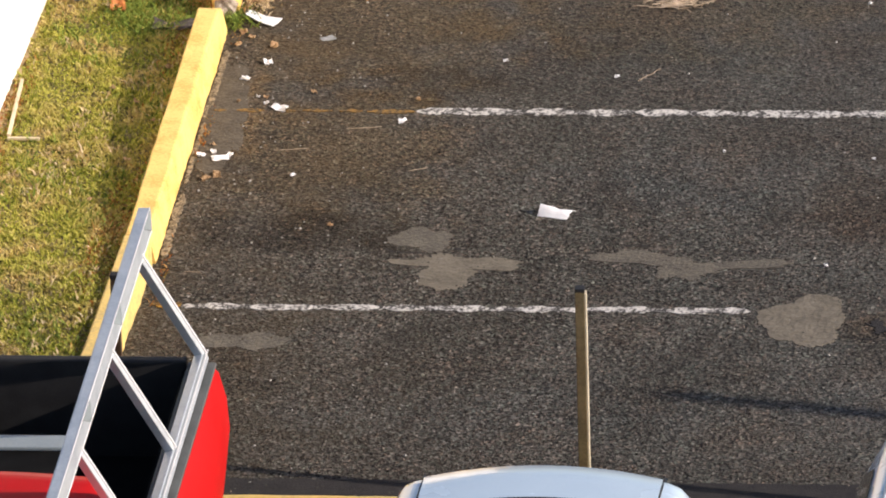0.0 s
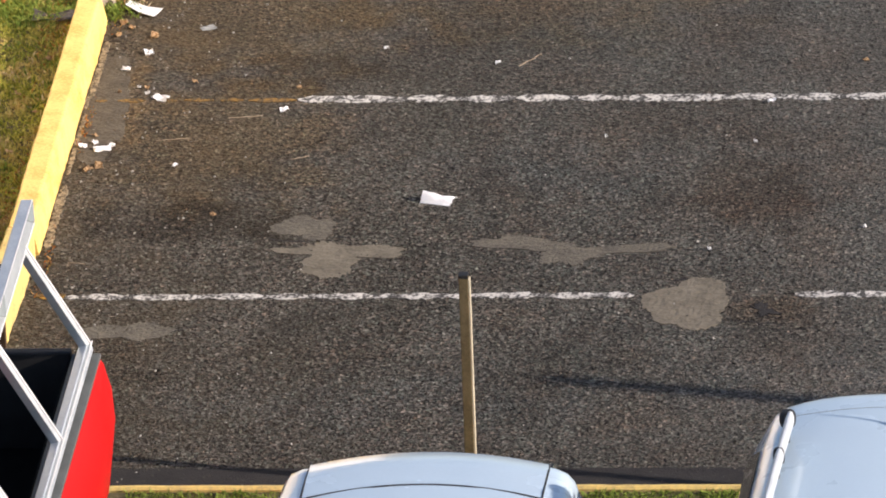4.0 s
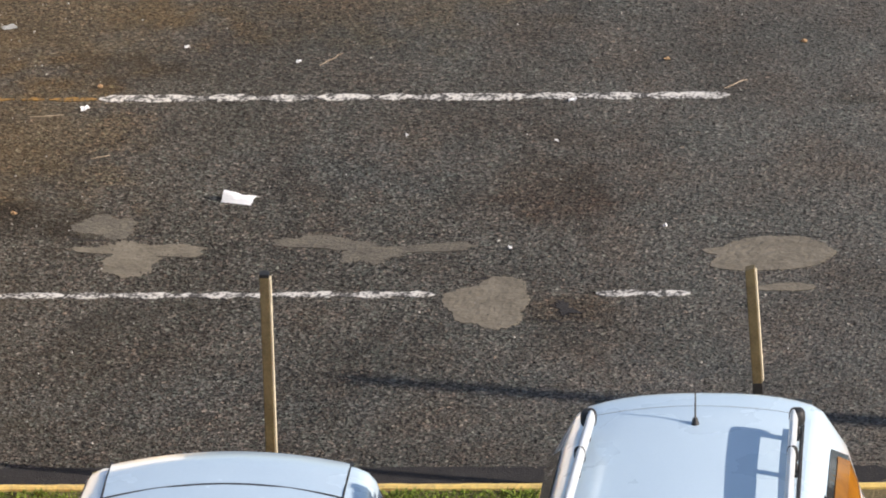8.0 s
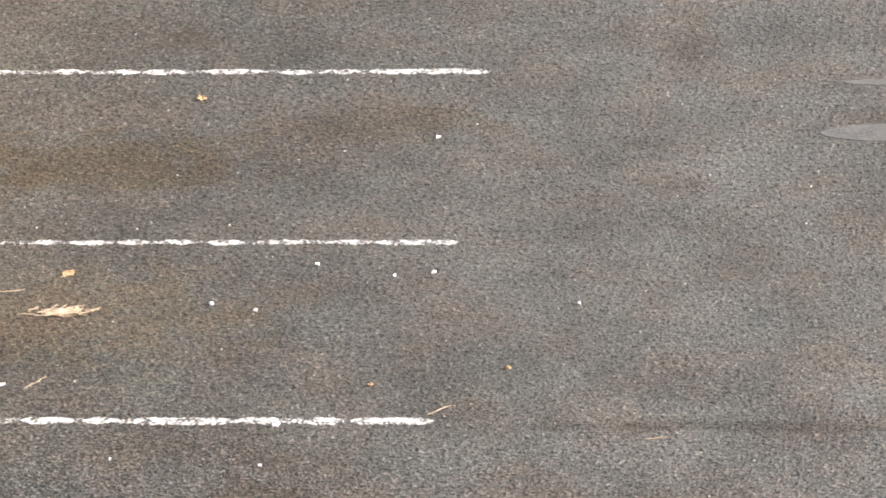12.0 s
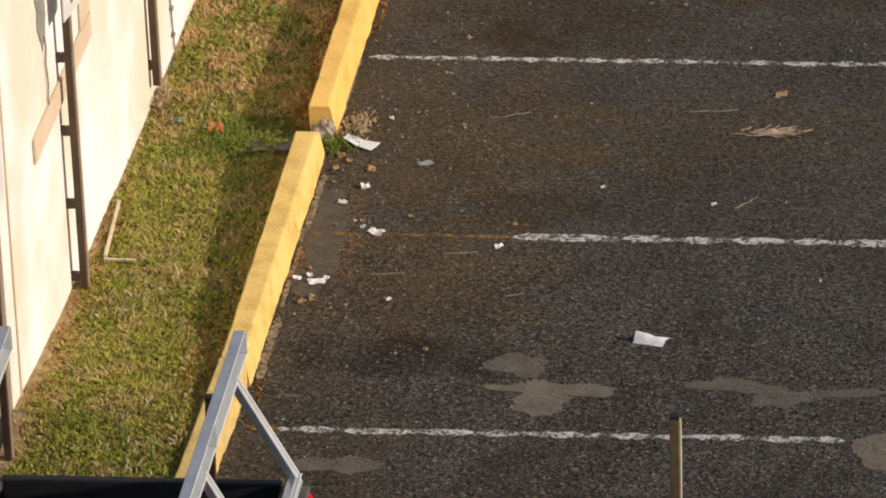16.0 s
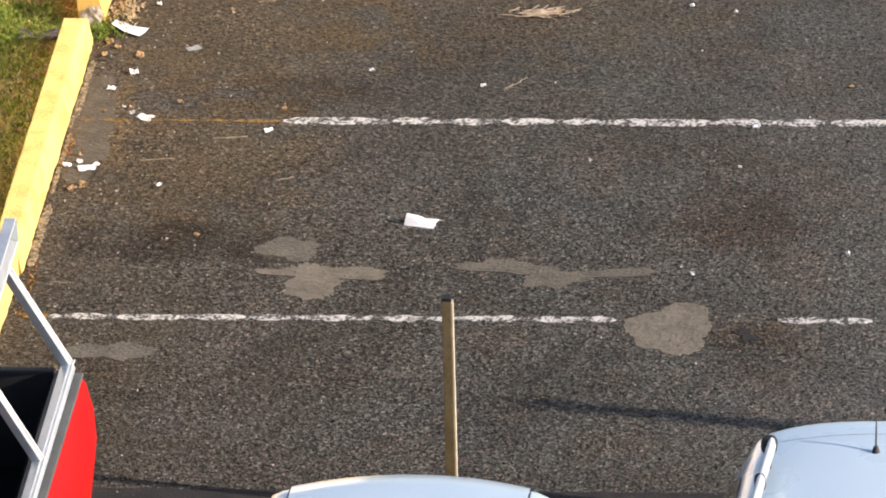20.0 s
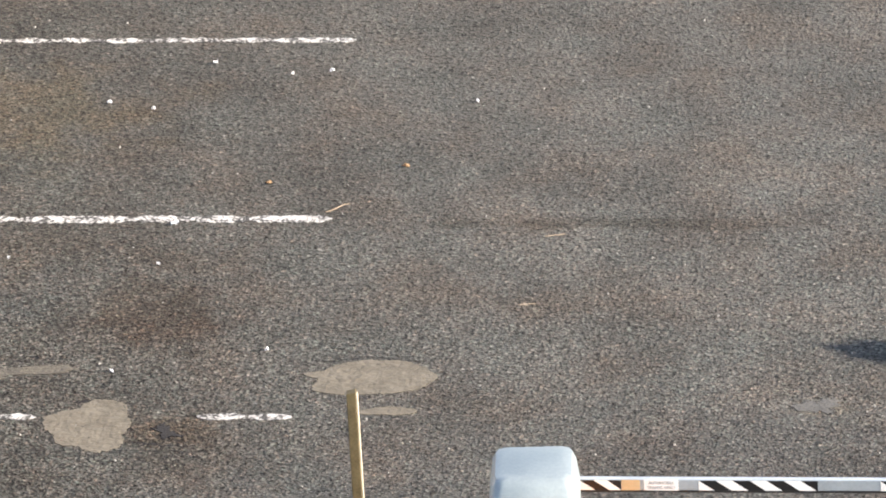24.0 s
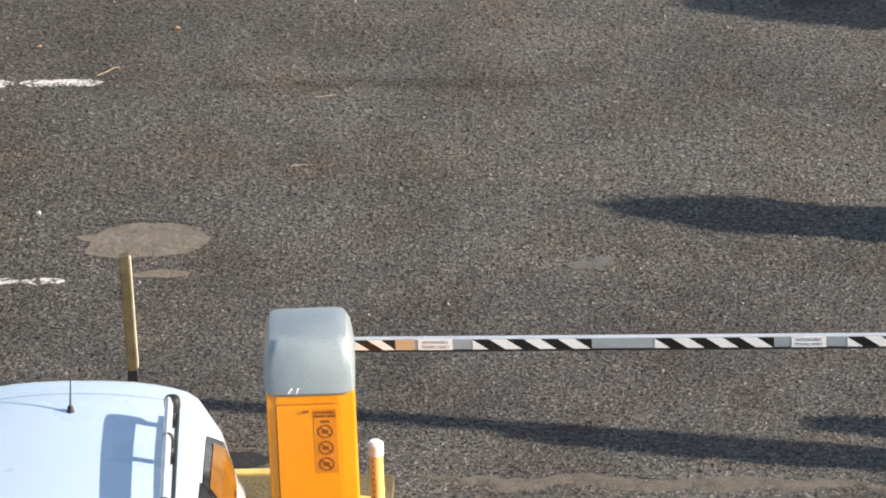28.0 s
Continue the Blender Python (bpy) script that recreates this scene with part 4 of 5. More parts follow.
    if off:
        for v in bm.verts:
            c = Vector((0, v.co.y, 0.9))
            nrm = v.normal if v.normal.dot(v.co - c) > 0 else -v.normal
            v.co = v.co + nrm * off
    return bm


def full_body(stations, step=0.04):
    rings = []
    y0, y1 = stations[0][0], stations[-1][0]
    n = int((y0 - y1) / step)
    for i in range(n + 1):
        y = y0 + (y1 - y0) * i / n
        s = section(*((y,) + interp(stations, y)[1:]))
        rings.append(s + [(-p[0], p[1], p[2]) for p in s[-2::-1]])
    return loft(rings)


# station: y, sill z, belt half-width, belt z, roof half-width, roof z, crown; rear of the car is at the largest y
HATCH = ((2.05, 0.42, 0.74, 0.86, 0.60, 0.90, 0.01), (2.02, 0.30, 0.80, 0.92, 0.62, 1.02, 0.012), (1.90, 0.26, 0.87, 0.94, 0.73, 1.38, 0.03), (1.82, 0.24, 0.88, 0.94, 0.76, 1.43, 0.035),
         (1.45, 0.22, 0.89, 0.94, 0.78, 1.445, 0.042), (0.6, 0.20, 0.89, 0.93, 0.77, 1.47, 0.05), (-0.25, 0.20, 0.88, 0.92, 0.71, 1.44, 0.05), (-0.55, 0.20, 0.88, 0.92, 0.63, 1.38, 0.03),
         (-1.15, 0.22, 0.87, 0.93, 0.70, 0.98, 0.03), (-1.5, 0.24, 0.85, 0.88, 0.72, 0.91, 0.03), (-1.92, 0.28, 0.80, 0.70, 0.62, 0.74, 0.02), (-2.02, 0.36, 0.70, 0.60, 0.55, 0.62, 0.01))


def hatchback(x, y, rz):
    c = thing("hatchback_car", x, y, 0, rz, "pale silver-blue hatchback car parked nose to the drive", "car", "parked cars")
    part("body", plan_round(full_body(HATCH), depth=0.08), SILVER_BLUE, c, "pale silver-blue paint", True)
    roof = plan_round(shell(HATCH, 1.46, -0.30, 7, TOP, 0.004), depth=0.08)
    part("roof", roof, SILVER_BLUE, c, "glossy roof panel reflecting the sky", True)
    # spoiler over the tailgate, with a dark joint towards the roof
    rings = []
    for i in range(25):
        u = -1 + i / 12
        w = 0.645
        yb = 1.915 - 0.09 * u * u
        yf = 1.505 - 0.11 * u * u
        zc = 1.478 - 0.030 * u * u
        rings.append([(u * w, yf, zc + 0.004), (u * w, (yb + yf) / 2, zc + 0.006), (u * w, yb - 0.03, zc - 0.010), (u * w, yb, zc - 0.028), (u * w, yb - 0.02, zc - 0.05), (u * w, yf, zc - 0.06)])
    part("spoiler", loft(rings), SILVER_BLUE, c, "tailgate spoiler with rounded corners", True)
    bm = bmesh.new()
    for i in range(24):
        u, v = -1 + i / 12, -1 + (i + 1) / 12
        f = lambda q: (q * 0.66, 1.492 - 0.115 * q * q, 1.482 - 0.030 * q * q)
        tube(bm, f(u), f(v), 0.009, seg=6)
    part("roof_joint", bm, GAP, c, "dark joint between roof and tailgate")
    for s in (-1, 1):
        bm = bmesh.new()
        for i in range(8):
            g = lambda k: (s * 0.650, 1.36 + 0.50 * k / 8, 1.4545 - 0.0006 * k * k)
            tube(bm, g(i), g(i + 1), 0.006, seg=5)
        part("panel_gap", bm, GAP, c)
        for ya, yb in ((1.30, 0.45), (0.38, -0.50)):
            win = plan_round(shell(HATCH, ya, yb, 4, 6, 0.006), depth=0.08)
            for v in win.verts:
                v.co.x *= s
            part("side_window", win, CAR_GLASS, c, "dark side glass")
        part("tail_lamp", boxed(s * 0.60, s * 0.80, 1.93, 2.00, 0.72, 0.95, 0.02), TAIL_RED, c, "red tail lamp")
        part("head_lamp", boxed(s * 0.48, s * 0.74, -1.93, -1.84, 0.62, 0.76, 0.02), LAMP_CLEAR, c, "clear head lamp")
        part("mirror", boxed(s * 0.88, s * 1.02, -0.78, -0.68, 0.92, 1.05, 0.02), SILVER_BLUE, c)
        for yw in (1.28, -1.25):
            wheel(c, s * 0.78, yw, 0.31, 0.20)
    part("windscreen", shell(HATCH, -0.58, -1.10, 8, TOP, 0.006), CAR_GLASS, c, "dark windscreen")
    part("rear_window", shell(HATCH, 2.00, 1.90, 8, TOP, 0.006), CAR_GLASS, c, "dark rear window")
    return c


VAN = ((2.12, 0.40, 0.80, 1.13, 0.59, 1.17, 0.01), (2.09, 0.32, 0.83, 1.20, 0.605, 1.40, 0.012), (2.01, 0.28, 0.865, 1.23, 0.655, 1.745, 0.03), (1.94, 0.26, 0.885, 1.25, 0.67, 1.80, 0.04), (1.80, 0.26, 0.905, 1.26, 0.675, 1.81, 0.045),
       (1.60, 0.25, 0.94, 1.26, 0.68, 1.82, 0.05), (0.5, 0.24, 0.955, 1.16, 0.70, 1.85, 0.05), (-0.4, 0.24, 0.95, 1.10, 0.70, 1.83, 0.045), (-0.8, 0.24, 0.94, 1.07, 0.67, 1.72, 0.03),
       (-1.45, 0.26, 0.89, 1.04, 0.74, 1.10, 0.03), (-1.75, 0.28, 0.86, 0.98, 0.74, 1.01, 0.03), (-2.10, 0.32, 0.80, 0.76, 0.62, 0.80, 0.02), (-2.18, 0.40, 0.72, 0.66, 0.58, 0.69, 0.01))


def van(x, y, rz):
    c = thing("white_van", x, y, 0, rz, "white family van with silver roof rails and short aerial", "van", "parked cars")
    part("body", plan_round(full_body(VAN)), WHITE_PAINT, c, "white paint", True)
    part("roof", plan_round(shell(VAN, 1.72, -0.40, 8, TOP, 0.004)), WHITE_PAINT, c, "white roof panel reflecting the sky", True)
    bm = bmesh.new()
    for i in range(20):
        u, v = -1 + i / 10, -1 + (i + 1) / 10
        f = lambda q: (q * 0.56, 1.735 - 0.03 * q * q, 1.866 - 0.042 * q * q)
        tube(bm, f(u), f(v), 0.0012, seg=5)
    part("roof_seam", bm, GREY_SCRAP, c)
    for s in (-1, 1):
        rail = thing("roof_rail", 0, 0)
        rail.parent = c
        rail["label"] = "silver roof rail on black feet"
        pts = [(s * (0.537 + 0.085 * k / 14), 1.39 - 2.0 * k / 14, 1.985 + 0.025 * math.sin(math.pi * k / 14)) for k in range(15)]
        bm = loft([[(a[0] + 0.023 * math.cos(q), a[1], a[2] + 0.044 * math.sin(q)) for q in [j * math.pi / 6 for j in range(12)]] for a in pts])
        part("bar", bm, ALUMINIUM, rail, "brushed silver bar", True)
        # thin black strip, lower than the bar and on its outer side
        base = [(a[0] + s * 0.034, a[1] + 0.11, a[2] - 0.105) for a in pts]
        part("rail_side_strip", loft([[(a[0] + 0.012 * math.cos(q), a[1], a[2] + 0.012 * math.sin(q)) for q in [j * math.pi / 4 for j in range(8)]] for a in base]), BLACK_PLASTIC, rail, "thin black strip low beside the roof rail", True)
        for k in (0, 3, 8, 14):
            px, py, pz = pts[k]
            foot = bmesh.new()
            bmesh.ops.create_uvsphere(foot, u_segments=14, v_segments=10, radius=1.0)
            end = {0: 1, 14: -1}.get(k, 0)
            for v in foot.verts:
                q = [math.copysign(abs(w) ** 0.7, w) for w in v.co]
                v.co = Vector((px + s * (0.016 if end else 0.006) + q[0] * (0.044 if end else 0.031), py + end * 0.012 + q[1] * (0.045 if end else 0.018), pz - 0.008 + q[2] * (0.050 if end else 0.052)))
            beam(foot, (px + s * 0.006, py, pz - 0.02), (px + s * 0.022, py, pz - 0.135), 0.026, 0.05, 0.006, side=(0, 1, 0))
            part("foot", foot, BLACK_PLASTIC, rail, smooth=True)
        glass = plan_round(shell(VAN, 1.56, 0.95, 4, 6, 0.006, rake=0.42, trim=0.35))
        if s < 0:
            for v in glass.verts:
                v.co.x *= -1
        w = part("quarter_window", glass, CAR_GLASS, c, "dark rear quarter glass")
        if s > 0:
            st = plan_round(shell(VAN, 1.49, 1.00, 4, 6, 0.010, rake=0.40, trim=0.50, trim_top=0.42))
            part("window_sticker", st, POSTER, w, "orange poster inside the quarter glass")
        front = shell(VAN, 0.93, -0.85, 4, 6, 0.006)
        if s < 0:
            for v in front.verts:
                v.co.x *= -1
        part("side_window", front, CAR_GLASS, c, "dark side glass")
        part("tail_lamp", boxed(s * 0.77, s * 0.845, 1.84, 1.95, 0.90, 1.18, 0.02), TAIL_RED, c, "red tail lamp")
        part("head_lamp", boxed(s * 0.52, s * 0.78, -2.10, -2.0, 0.68, 0.84, 0.02), LAMP_CLEAR, c)
        part("mirror", boxed(s * 0.91, s * 1.08, -0.92, -0.80, 1.02, 1.20, 0.02), BLACK_PLASTIC, c)
        for yw in (1.35, -1.35):
            wheel(c, s * 0.81, yw, 0.32, 0.20)
    part("windscreen", shell(VAN, -0.82, -1.40, 8, TOP, 0.006), CAR_GLASS, c, "dark windscreen")
    part("rear_window", shell(VAN, 2.065, 2.0, 8, TOP, 0.004), CAR_GLASS, c)
    bm = bmesh.new()
    tube(bm, (0, 1.51, 1.855), (0, 1.53, 1.905), 0.028, 0.012, seg=14)
    aerial = part("aerial_base", bm, BLACK_PLASTIC, c, "black rubber aerial base", True)
    bm = bmesh.new()
    tube(bm, (0, 1.53, 1.90), (0.0, 1.62, 2.03), 0.006, 0.004, seg=6)
    part("aerial_rod", bm, BLACK_PLASTIC, aerial, "thin black aerial rod")
    return c


def pickup(x, y, rz):
    """A red pick-up with a black-lined load bed, under a welded aluminium frame rack."""
    c = thing("red_pickup", x, y, 0, rz, "red pick-up truck with black load bed and aluminium frame rack", "pickup truck", "parked cars")
    L = 1.62
    # bed sides with rounded outer skins, rear at y = 0
    for s in (-1, 1):
        rings = []
        for i in range(19):
            yy = -2.15 * i / 18
            k = min(1.0, 0.55 + i * 0.16) if i < 4 else 1.0
            o = 1.0 * (0.93 + 0.07 * k)
            arch = 0.035 * math.exp(-((yy + 1.0) / 0.42) ** 2)
            rings.append([(s * 0.80, yy, 0.45), (s * 0.80, yy, 1.145), (s * (o - 0.055), yy, 1.15), (s * (o - 0.02), yy, 1.10), (s * (o + 0.015 + arch), yy, 0.94), (s * (o + 0.02 + arch), yy, 0.75), (s * (o - 0.02), yy, 0.48), (s * (o - 0.05), yy, 0.45)])
        part("bed_side", loft(rings), RED_PAINT, c, "bright red rounded bed side", True)
        part("bed_rail_cap", boxed(s * 0.785, s * 0.945, -2.15, -0.02, 1.151, 1.176, 0.008), GREY_PLASTIC, c, "dark grey plastic rail cap")
    part("bed_floor", boxed(-0.80, 0.80, -2.15, -0.02, 0.52, 0.60), LINER, c, "black bed liner")
    for s in (-1, 1):
        part("bed_liner_side", boxed(s * 0.76, s * 0.797, -2.15, -0.03, 0.60, 1.14), LINER, c, "black bed liner")
    part("tailgate", boxed(-0.78, 0.78, -0.06, 0.0, 0.55, 1.20, 0.012), BLACK_PLASTIC, c, "black tailgate")
    part("bumper", boxed(-0.84, 0.84, -0.02, 0.10, 0.38, 0.54, 0.02), BLACK_PLASTIC, c)
    part("bed_front", boxed(-0.80, 0.80, -2.20, -2.152, 0.5, 1.16), BLACK_PLASTIC, c)
    chest = part("tool_chest", boxed(-0.76, 0.34, -2.10, -1.36, 0.604, 1.40, 0.012), LINER, c, "black tool chest in the bed")
    part("chest_lid", boxed(-0.77, 0.35, -1.49, -1.35, 1.404, 1.43, 0.008), GREY_HOOD, chest, "dull blue-grey lid strip")
    # cab and bonnet
    cab = ((-2.24, 0.40, 0.92, 1.10, 0.68, 1.66, 0.03), (-2.4, 0.36, 0.93, 1.10, 0.73, 1.72, 0.035), (-3.2, 0.36, 0.93, 1.08, 0.74, 1.73, 0.035), (-3.5, 0.36, 0.92, 1.06, 0.66, 1.66, 0.03),
           (-4.05, 0.38, 0.92, 1.06, 0.76, 1.10, 0.03), (-4.6, 0.40, 0.90, 1.00, 0.76, 1.04, 0.03), (-5.0, 0.42, 0.84, 0.84, 0.70, 0.90, 0.02), (-5.08, 0.48, 0.78, 0.72, 0.64, 0.78, 0.01))
    part("cab", full_body(cab), RED_PAINT, c, "bright red cab", True)
    part("windscreen", shell(cab, -3.54, -4.0, 8, TOP, 0.006), CAR_GLASS, c)
    for s in (-1, 1):
        win = shell(cab, -2.42, -3.6, 4, 6, 0.006)
        if s < 0:
            for v in win.verts:
                v.co.x *= -1
        part("side_window", win, CAR_GLASS, c)
        part("tail_lamp", boxed(s * 0.82, s * 0.93, -0.06, 0.02, 0.72, 1.06, 0.015), TAIL_RED, c)
        part("head_lamp", boxed(s * 0.55, s * 0.80, -5.07, -4.98, 0.70, 0.84, 0.02), LAMP_CLEAR, c)
        for yw in (-1.0, -4.2):
            wheel(c, s * 0.80, yw, 0.36, 0.24)
    part("rear_glass", boxed(-0.58, 0.58, -2.238, -2.228, 1.18, 1.56), CAR_GLASS, c, "dark cab rear glass")
    part("chassis", boxed(-0.5, 0.5, -4.8, -0.1, 0.36, 0.50), BLACK_PLASTIC, c)
    # rack: a leaning truss on each side
    rack = thing("frame_rack", 0, 0)
    rack.parent = c
    rack["label"] = "welded aluminium truss rack over the bed"
    ZB, ZT = 1.215, 2.20
    for s in (-1, 1):
        XB, XT = s * 0.865, s * 0.653
        bm = beam(bmesh.new(), (XB, 0.0, ZB), (XB, -2.15, ZB), 0.075, 0.055, 0.008, side=(s * 1, 0, 0.3))
        part("lower_bar", bm, RACK_METAL, rack)
        bm = beam(bmesh.new(), (XT, -0.288, ZT), (XT, -4.3, ZT), 0.15, 0.065, 0.010, side=(1, 0, 0.0))
        part("upper_bar", bm, RACK_METAL, rack)
        # white strips put the glint along the bars' edges into colour
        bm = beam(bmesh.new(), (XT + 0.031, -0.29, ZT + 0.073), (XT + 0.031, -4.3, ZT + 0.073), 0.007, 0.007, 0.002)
        part("edge_glint", bm, WHITE_PLASTIC, rack, "white strip for the light caught by the bar's edge")
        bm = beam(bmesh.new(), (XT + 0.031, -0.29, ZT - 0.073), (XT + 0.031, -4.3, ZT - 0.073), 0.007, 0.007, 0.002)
        part("edge_glint", bm, WHITE_PLASTIC, rack, "white strip for the light caught by the bar's edge")
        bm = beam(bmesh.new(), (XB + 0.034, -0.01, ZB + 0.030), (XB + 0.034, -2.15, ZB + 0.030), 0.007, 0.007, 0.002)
        part("edge_glint", bm, WHITE_PLASTIC, rack, "white strip for the light caught by the bar's edge")
        for k in range(3):
            bm = beam(bmesh.new(), (XT, -0.63 - 1.10 * k, ZT - 0.04), (XB, -0.03 - 1.11 * k, ZB + 0.01), 0.06, 0.05, side=(s, 0, 0))
            brace = part("brace", bm, ALUMINIUM, rack, "pale welded brace")
            # the brace's edge highlight, a white strip as well
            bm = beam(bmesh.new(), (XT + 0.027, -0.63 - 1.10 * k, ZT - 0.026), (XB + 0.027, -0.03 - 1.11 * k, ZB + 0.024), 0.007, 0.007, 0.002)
            part("edge_glint", bm, WHITE_PLASTIC, brace, "white strip for the light caught by the brace's edge")
            # a flat three-cornered plate at each joint; darker grey stands for the fold's shade
            bm, y0 = bmesh.new(), -0.295 - 1.10 * k
            bm.faces.new([bm.verts.new((XT + 0.0335, py, ZT + pz)) for py, pz in ((y0, 0.068), (y0 - 0.24, 0.068), (y0, -0.068))])
            r = bmesh.ops.extrude_face_region(bm, geom=bm.faces[:])
            for v in r["geom"]:
                if isinstance(v, bmesh.types.BMVert):
                    v.co.x += 0.004
            gusset = part("gusset", bm, GREY_HOOD, rack, "flat plate at the joint, darker for the fold's shade")
            # highlight on the plate's edge, drawn as a white strip
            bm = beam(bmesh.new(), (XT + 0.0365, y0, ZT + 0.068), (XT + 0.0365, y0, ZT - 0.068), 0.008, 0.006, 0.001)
            part("edge_glint", bm, WHITE_PLASTIC, gusset, "white strip for the light caught by the plate's edge")
    return c


TRUCK = pickup(-0.06, -2.84, 0.0)
hatchback(2.93, -6.43, 0.0)
van(5.48, -6.52, 0.0)


# ---- barrier at the entrance ----
def barrier(x, y):
    b = thing("barrier_gate", x, y, 0, 0, "orange car park barrier with grey hood and striped arm", "barrier")
    turn = pose(0, 0, 0, 0, 0, 3.0)

    def face_box(*a):
        bm = boxed(*a)
        bm.transform(turn)
        return bm

    F = -0.22
    body = part("cabinet", face_box(-0.236, 0.236, F, 0.22, 0.0, 1.42, 0.012), ORANGE_CABINET, b, "bright orange steel cabinet", True)
    part("door", face_box(-0.185, 0.154, F - 0.009, F - 0.0005, 0.10, 1.335, 0.004), ORANGE_CABINET, body, "orange cabinet door")
    part("door_gap", face_box(-0.189, 0.158, F - 0.002, F - 0.0003, 0.09, 1.339), SEAM_ORANGE, body, "dark gap round the door")
    part("top_strip", face_box(-0.185, 0.154, F - 0.006, F - 0.0005, 1.350, 1.398, 0.002), ORANGE_CABINET, body)
    part("lock", face_box(-0.046, -0.008, F - 0.018, F - 0.0095, 1.297, 1.310, 0.004), BROWN_PRINT, body, "small tarnished lock")
    st = part("warning_label", face_box(0.014, 0.137, F - 0.0105, F - 0.0092, 0.92, 1.315), ORANGE_STICKER, body, "darker orange warning label with brown print")
    cx = 0.0755
    for z, txt in ((1.294, "AUTOMOBILE"), (1.271, "TRAFFIC ONLY")):
        letters(txt, 0.022, BROWN_PRINT, st, turn @ pose(cx, F - 0.0116, z, 90, 0, 0), "print", "", 0.82)
    part("print_bar", face_box(cx - 0.024, cx + 0.024, F - 0.0122, F - 0.0108, 1.232, 1.245), BROWN_PRINT, st)
    for z in (1.178, 1.078, 0.978):
        rr = [[(cx + math.cos(a) * r, F - 0.0115 + d, z + math.sin(a) * r) for r, d in ((0.034, 0.001), (0.034, -0.001), (0.042, -0.001), (0.042, 0.001))] for a in [i * math.pi / 12 for i in range(24)]]
        ring = loft(rr + [rr[0]], False)
        beam(ring, (cx - 0.027, F - 0.0115, z + 0.027), (cx + 0.027, F - 0.0115, z - 0.027), 0.007, 0.002, 0, side=(0, 1, 0))
        box(ring, cx - 0.018, cx + 0.014, F - 0.0125, F - 0.0115, z - 0.012, z + 0.010)
        ring.transform(turn)
        part("prohibition_mark", ring, BROWN_PRINT, st)
    # hood: flat top, wide shoulders, sloping flanks
    rings = []
    for z, wx, y0, y1 in ((1.398, 0.236, -0.228, 0.225), (1.415, 0.246, -0.240, 0.232), (1.54, 0.243, -0.234, 0.232), (1.655, 0.226, -0.214, 0.226), (1.700, 0.206, -0.180, 0.212), (1.710, 0.175, -0.15, 0.185)):
        c = 0.056
        rings.append([(-wx + c, y0, z), (wx - c, y0, z), (wx - c * 0.3, y0 + c * 0.3, z), (wx, y0 + c, z), (wx, y1 - c, z), (wx - c * 0.3, y1 - c * 0.3, z), (wx - c, y1, z), (-wx + c, y1, z), (-wx + c * 0.3, y1 - c * 0.3, z), (-wx, y1 - c, z), (-wx, y0 + c, z), (-wx + c * 0.3, y0 + c * 0.3, z)])
    bm = loft(rings)
    bm.transform(turn)
    hood = part("hood", bm, GREY_HOOD, b, "blue-grey hood with scuffed corners", True)
    for sx, lean in ((-0.115, 0.022), (-0.070, 0.010)):
        bm = beam(bmesh.new(), (sx, -0.2405, 1.42), (sx + lean, -0.2395, 1.452), 0.010, 0.003, 0, side=(0, 1, 0))
        bm.transform(turn)
        part("scuff", bm, STRIPE_WHITE, hood, "pale scratch")
    # the arm, its stripes and labels
    swing = pose(0, 0.275, 1.430, 0, -0.45, -1.3) @ pose(0, 0, -1.43)

    def arm_box(*a):
        bm = boxed(*a)
        bm.transform(swing)
        return bm

    arm = part("arm", arm_box(0.10, 4.5, 0.0, 0.037, 1.402, 1.466, 0.004), ARM_METAL, b, "dull blue-grey aluminium barrier arm")
    # a paler strip carries the sunlight on the arm's top in its colour
    part("lit_arm_top", arm_box(0.10, 4.5, 0.002, 0.035, 1.4645, 1.4675, 0.001), ALUMINIUM, arm, "paler strip for the arm's sunlit top edge")
    part("arm_edge", arm_box(0.10, 4.5, -0.0015, 0.0385, 1.390, 1.4015), RUBBER, arm, "black rubber edge")
    part("arm_hub", arm_box(-0.10, 0.20, -0.03, 0.037, 1.36, 1.39, 0.01), BLACK_PLASTIC, b)

    def chevrons(x0, n, w, first_white=True):
        for k in range(n):
            lim = x0 + n * w
            a = x0 + k * w
            pts = [(min(q, lim), -0.0015, z) for q, z in ((a, 1.463), (a + w, 1.463), (a + w + 0.085, 1.403), (a + 0.085, 1.403))]
            bm = bmesh.new()
            bm.faces.new([bm.verts.new(q) for q in pts])
            r = bmesh.ops.extrude_face_region(bm, geom=bm.faces[:])
            for v in r["geom"]:
                if isinstance(v, bmesh.types.BMVert):
                    v.co.y += 0.0012
            bm.transform(swing)
            part("stripe", bm, STRIPE_WHITE if (k % 2 == 0) == first_white else STRIPE_BLACK, arm)
        bm = bmesh.new()
        bm.faces.new([bm.verts.new(q) for q in ((x0, -0.0012, 1.463), (x0 + 0.085, -0.0012, 1.403), (x0, -0.0012, 1.403))])
        bm.transform(swing)
        part("stripe", bm, STRIPE_WHITE if not first_white else STRIPE_BLACK, arm)

    chevrons(0.225, 3, 0.075, False)
    chevrons(0.871, 7, 0.0923, False)
    chevrons(1.858, 7, 0.0923, False)
    chevrons(2.901, 7, 0.0923, False)
    part("tape", arm_box(0.452, 0.552, -0.0014, 0.0001, 1.402, 1.466), TAN_TAPE, arm)
    for px in (0.668, 2.692):
        pl = part("arm_label", arm_box(px - 0.093, px + 0.093, -0.0024, -0.0004, 1.402, 1.466), STRIPE_WHITE, arm, "white label with grey print")
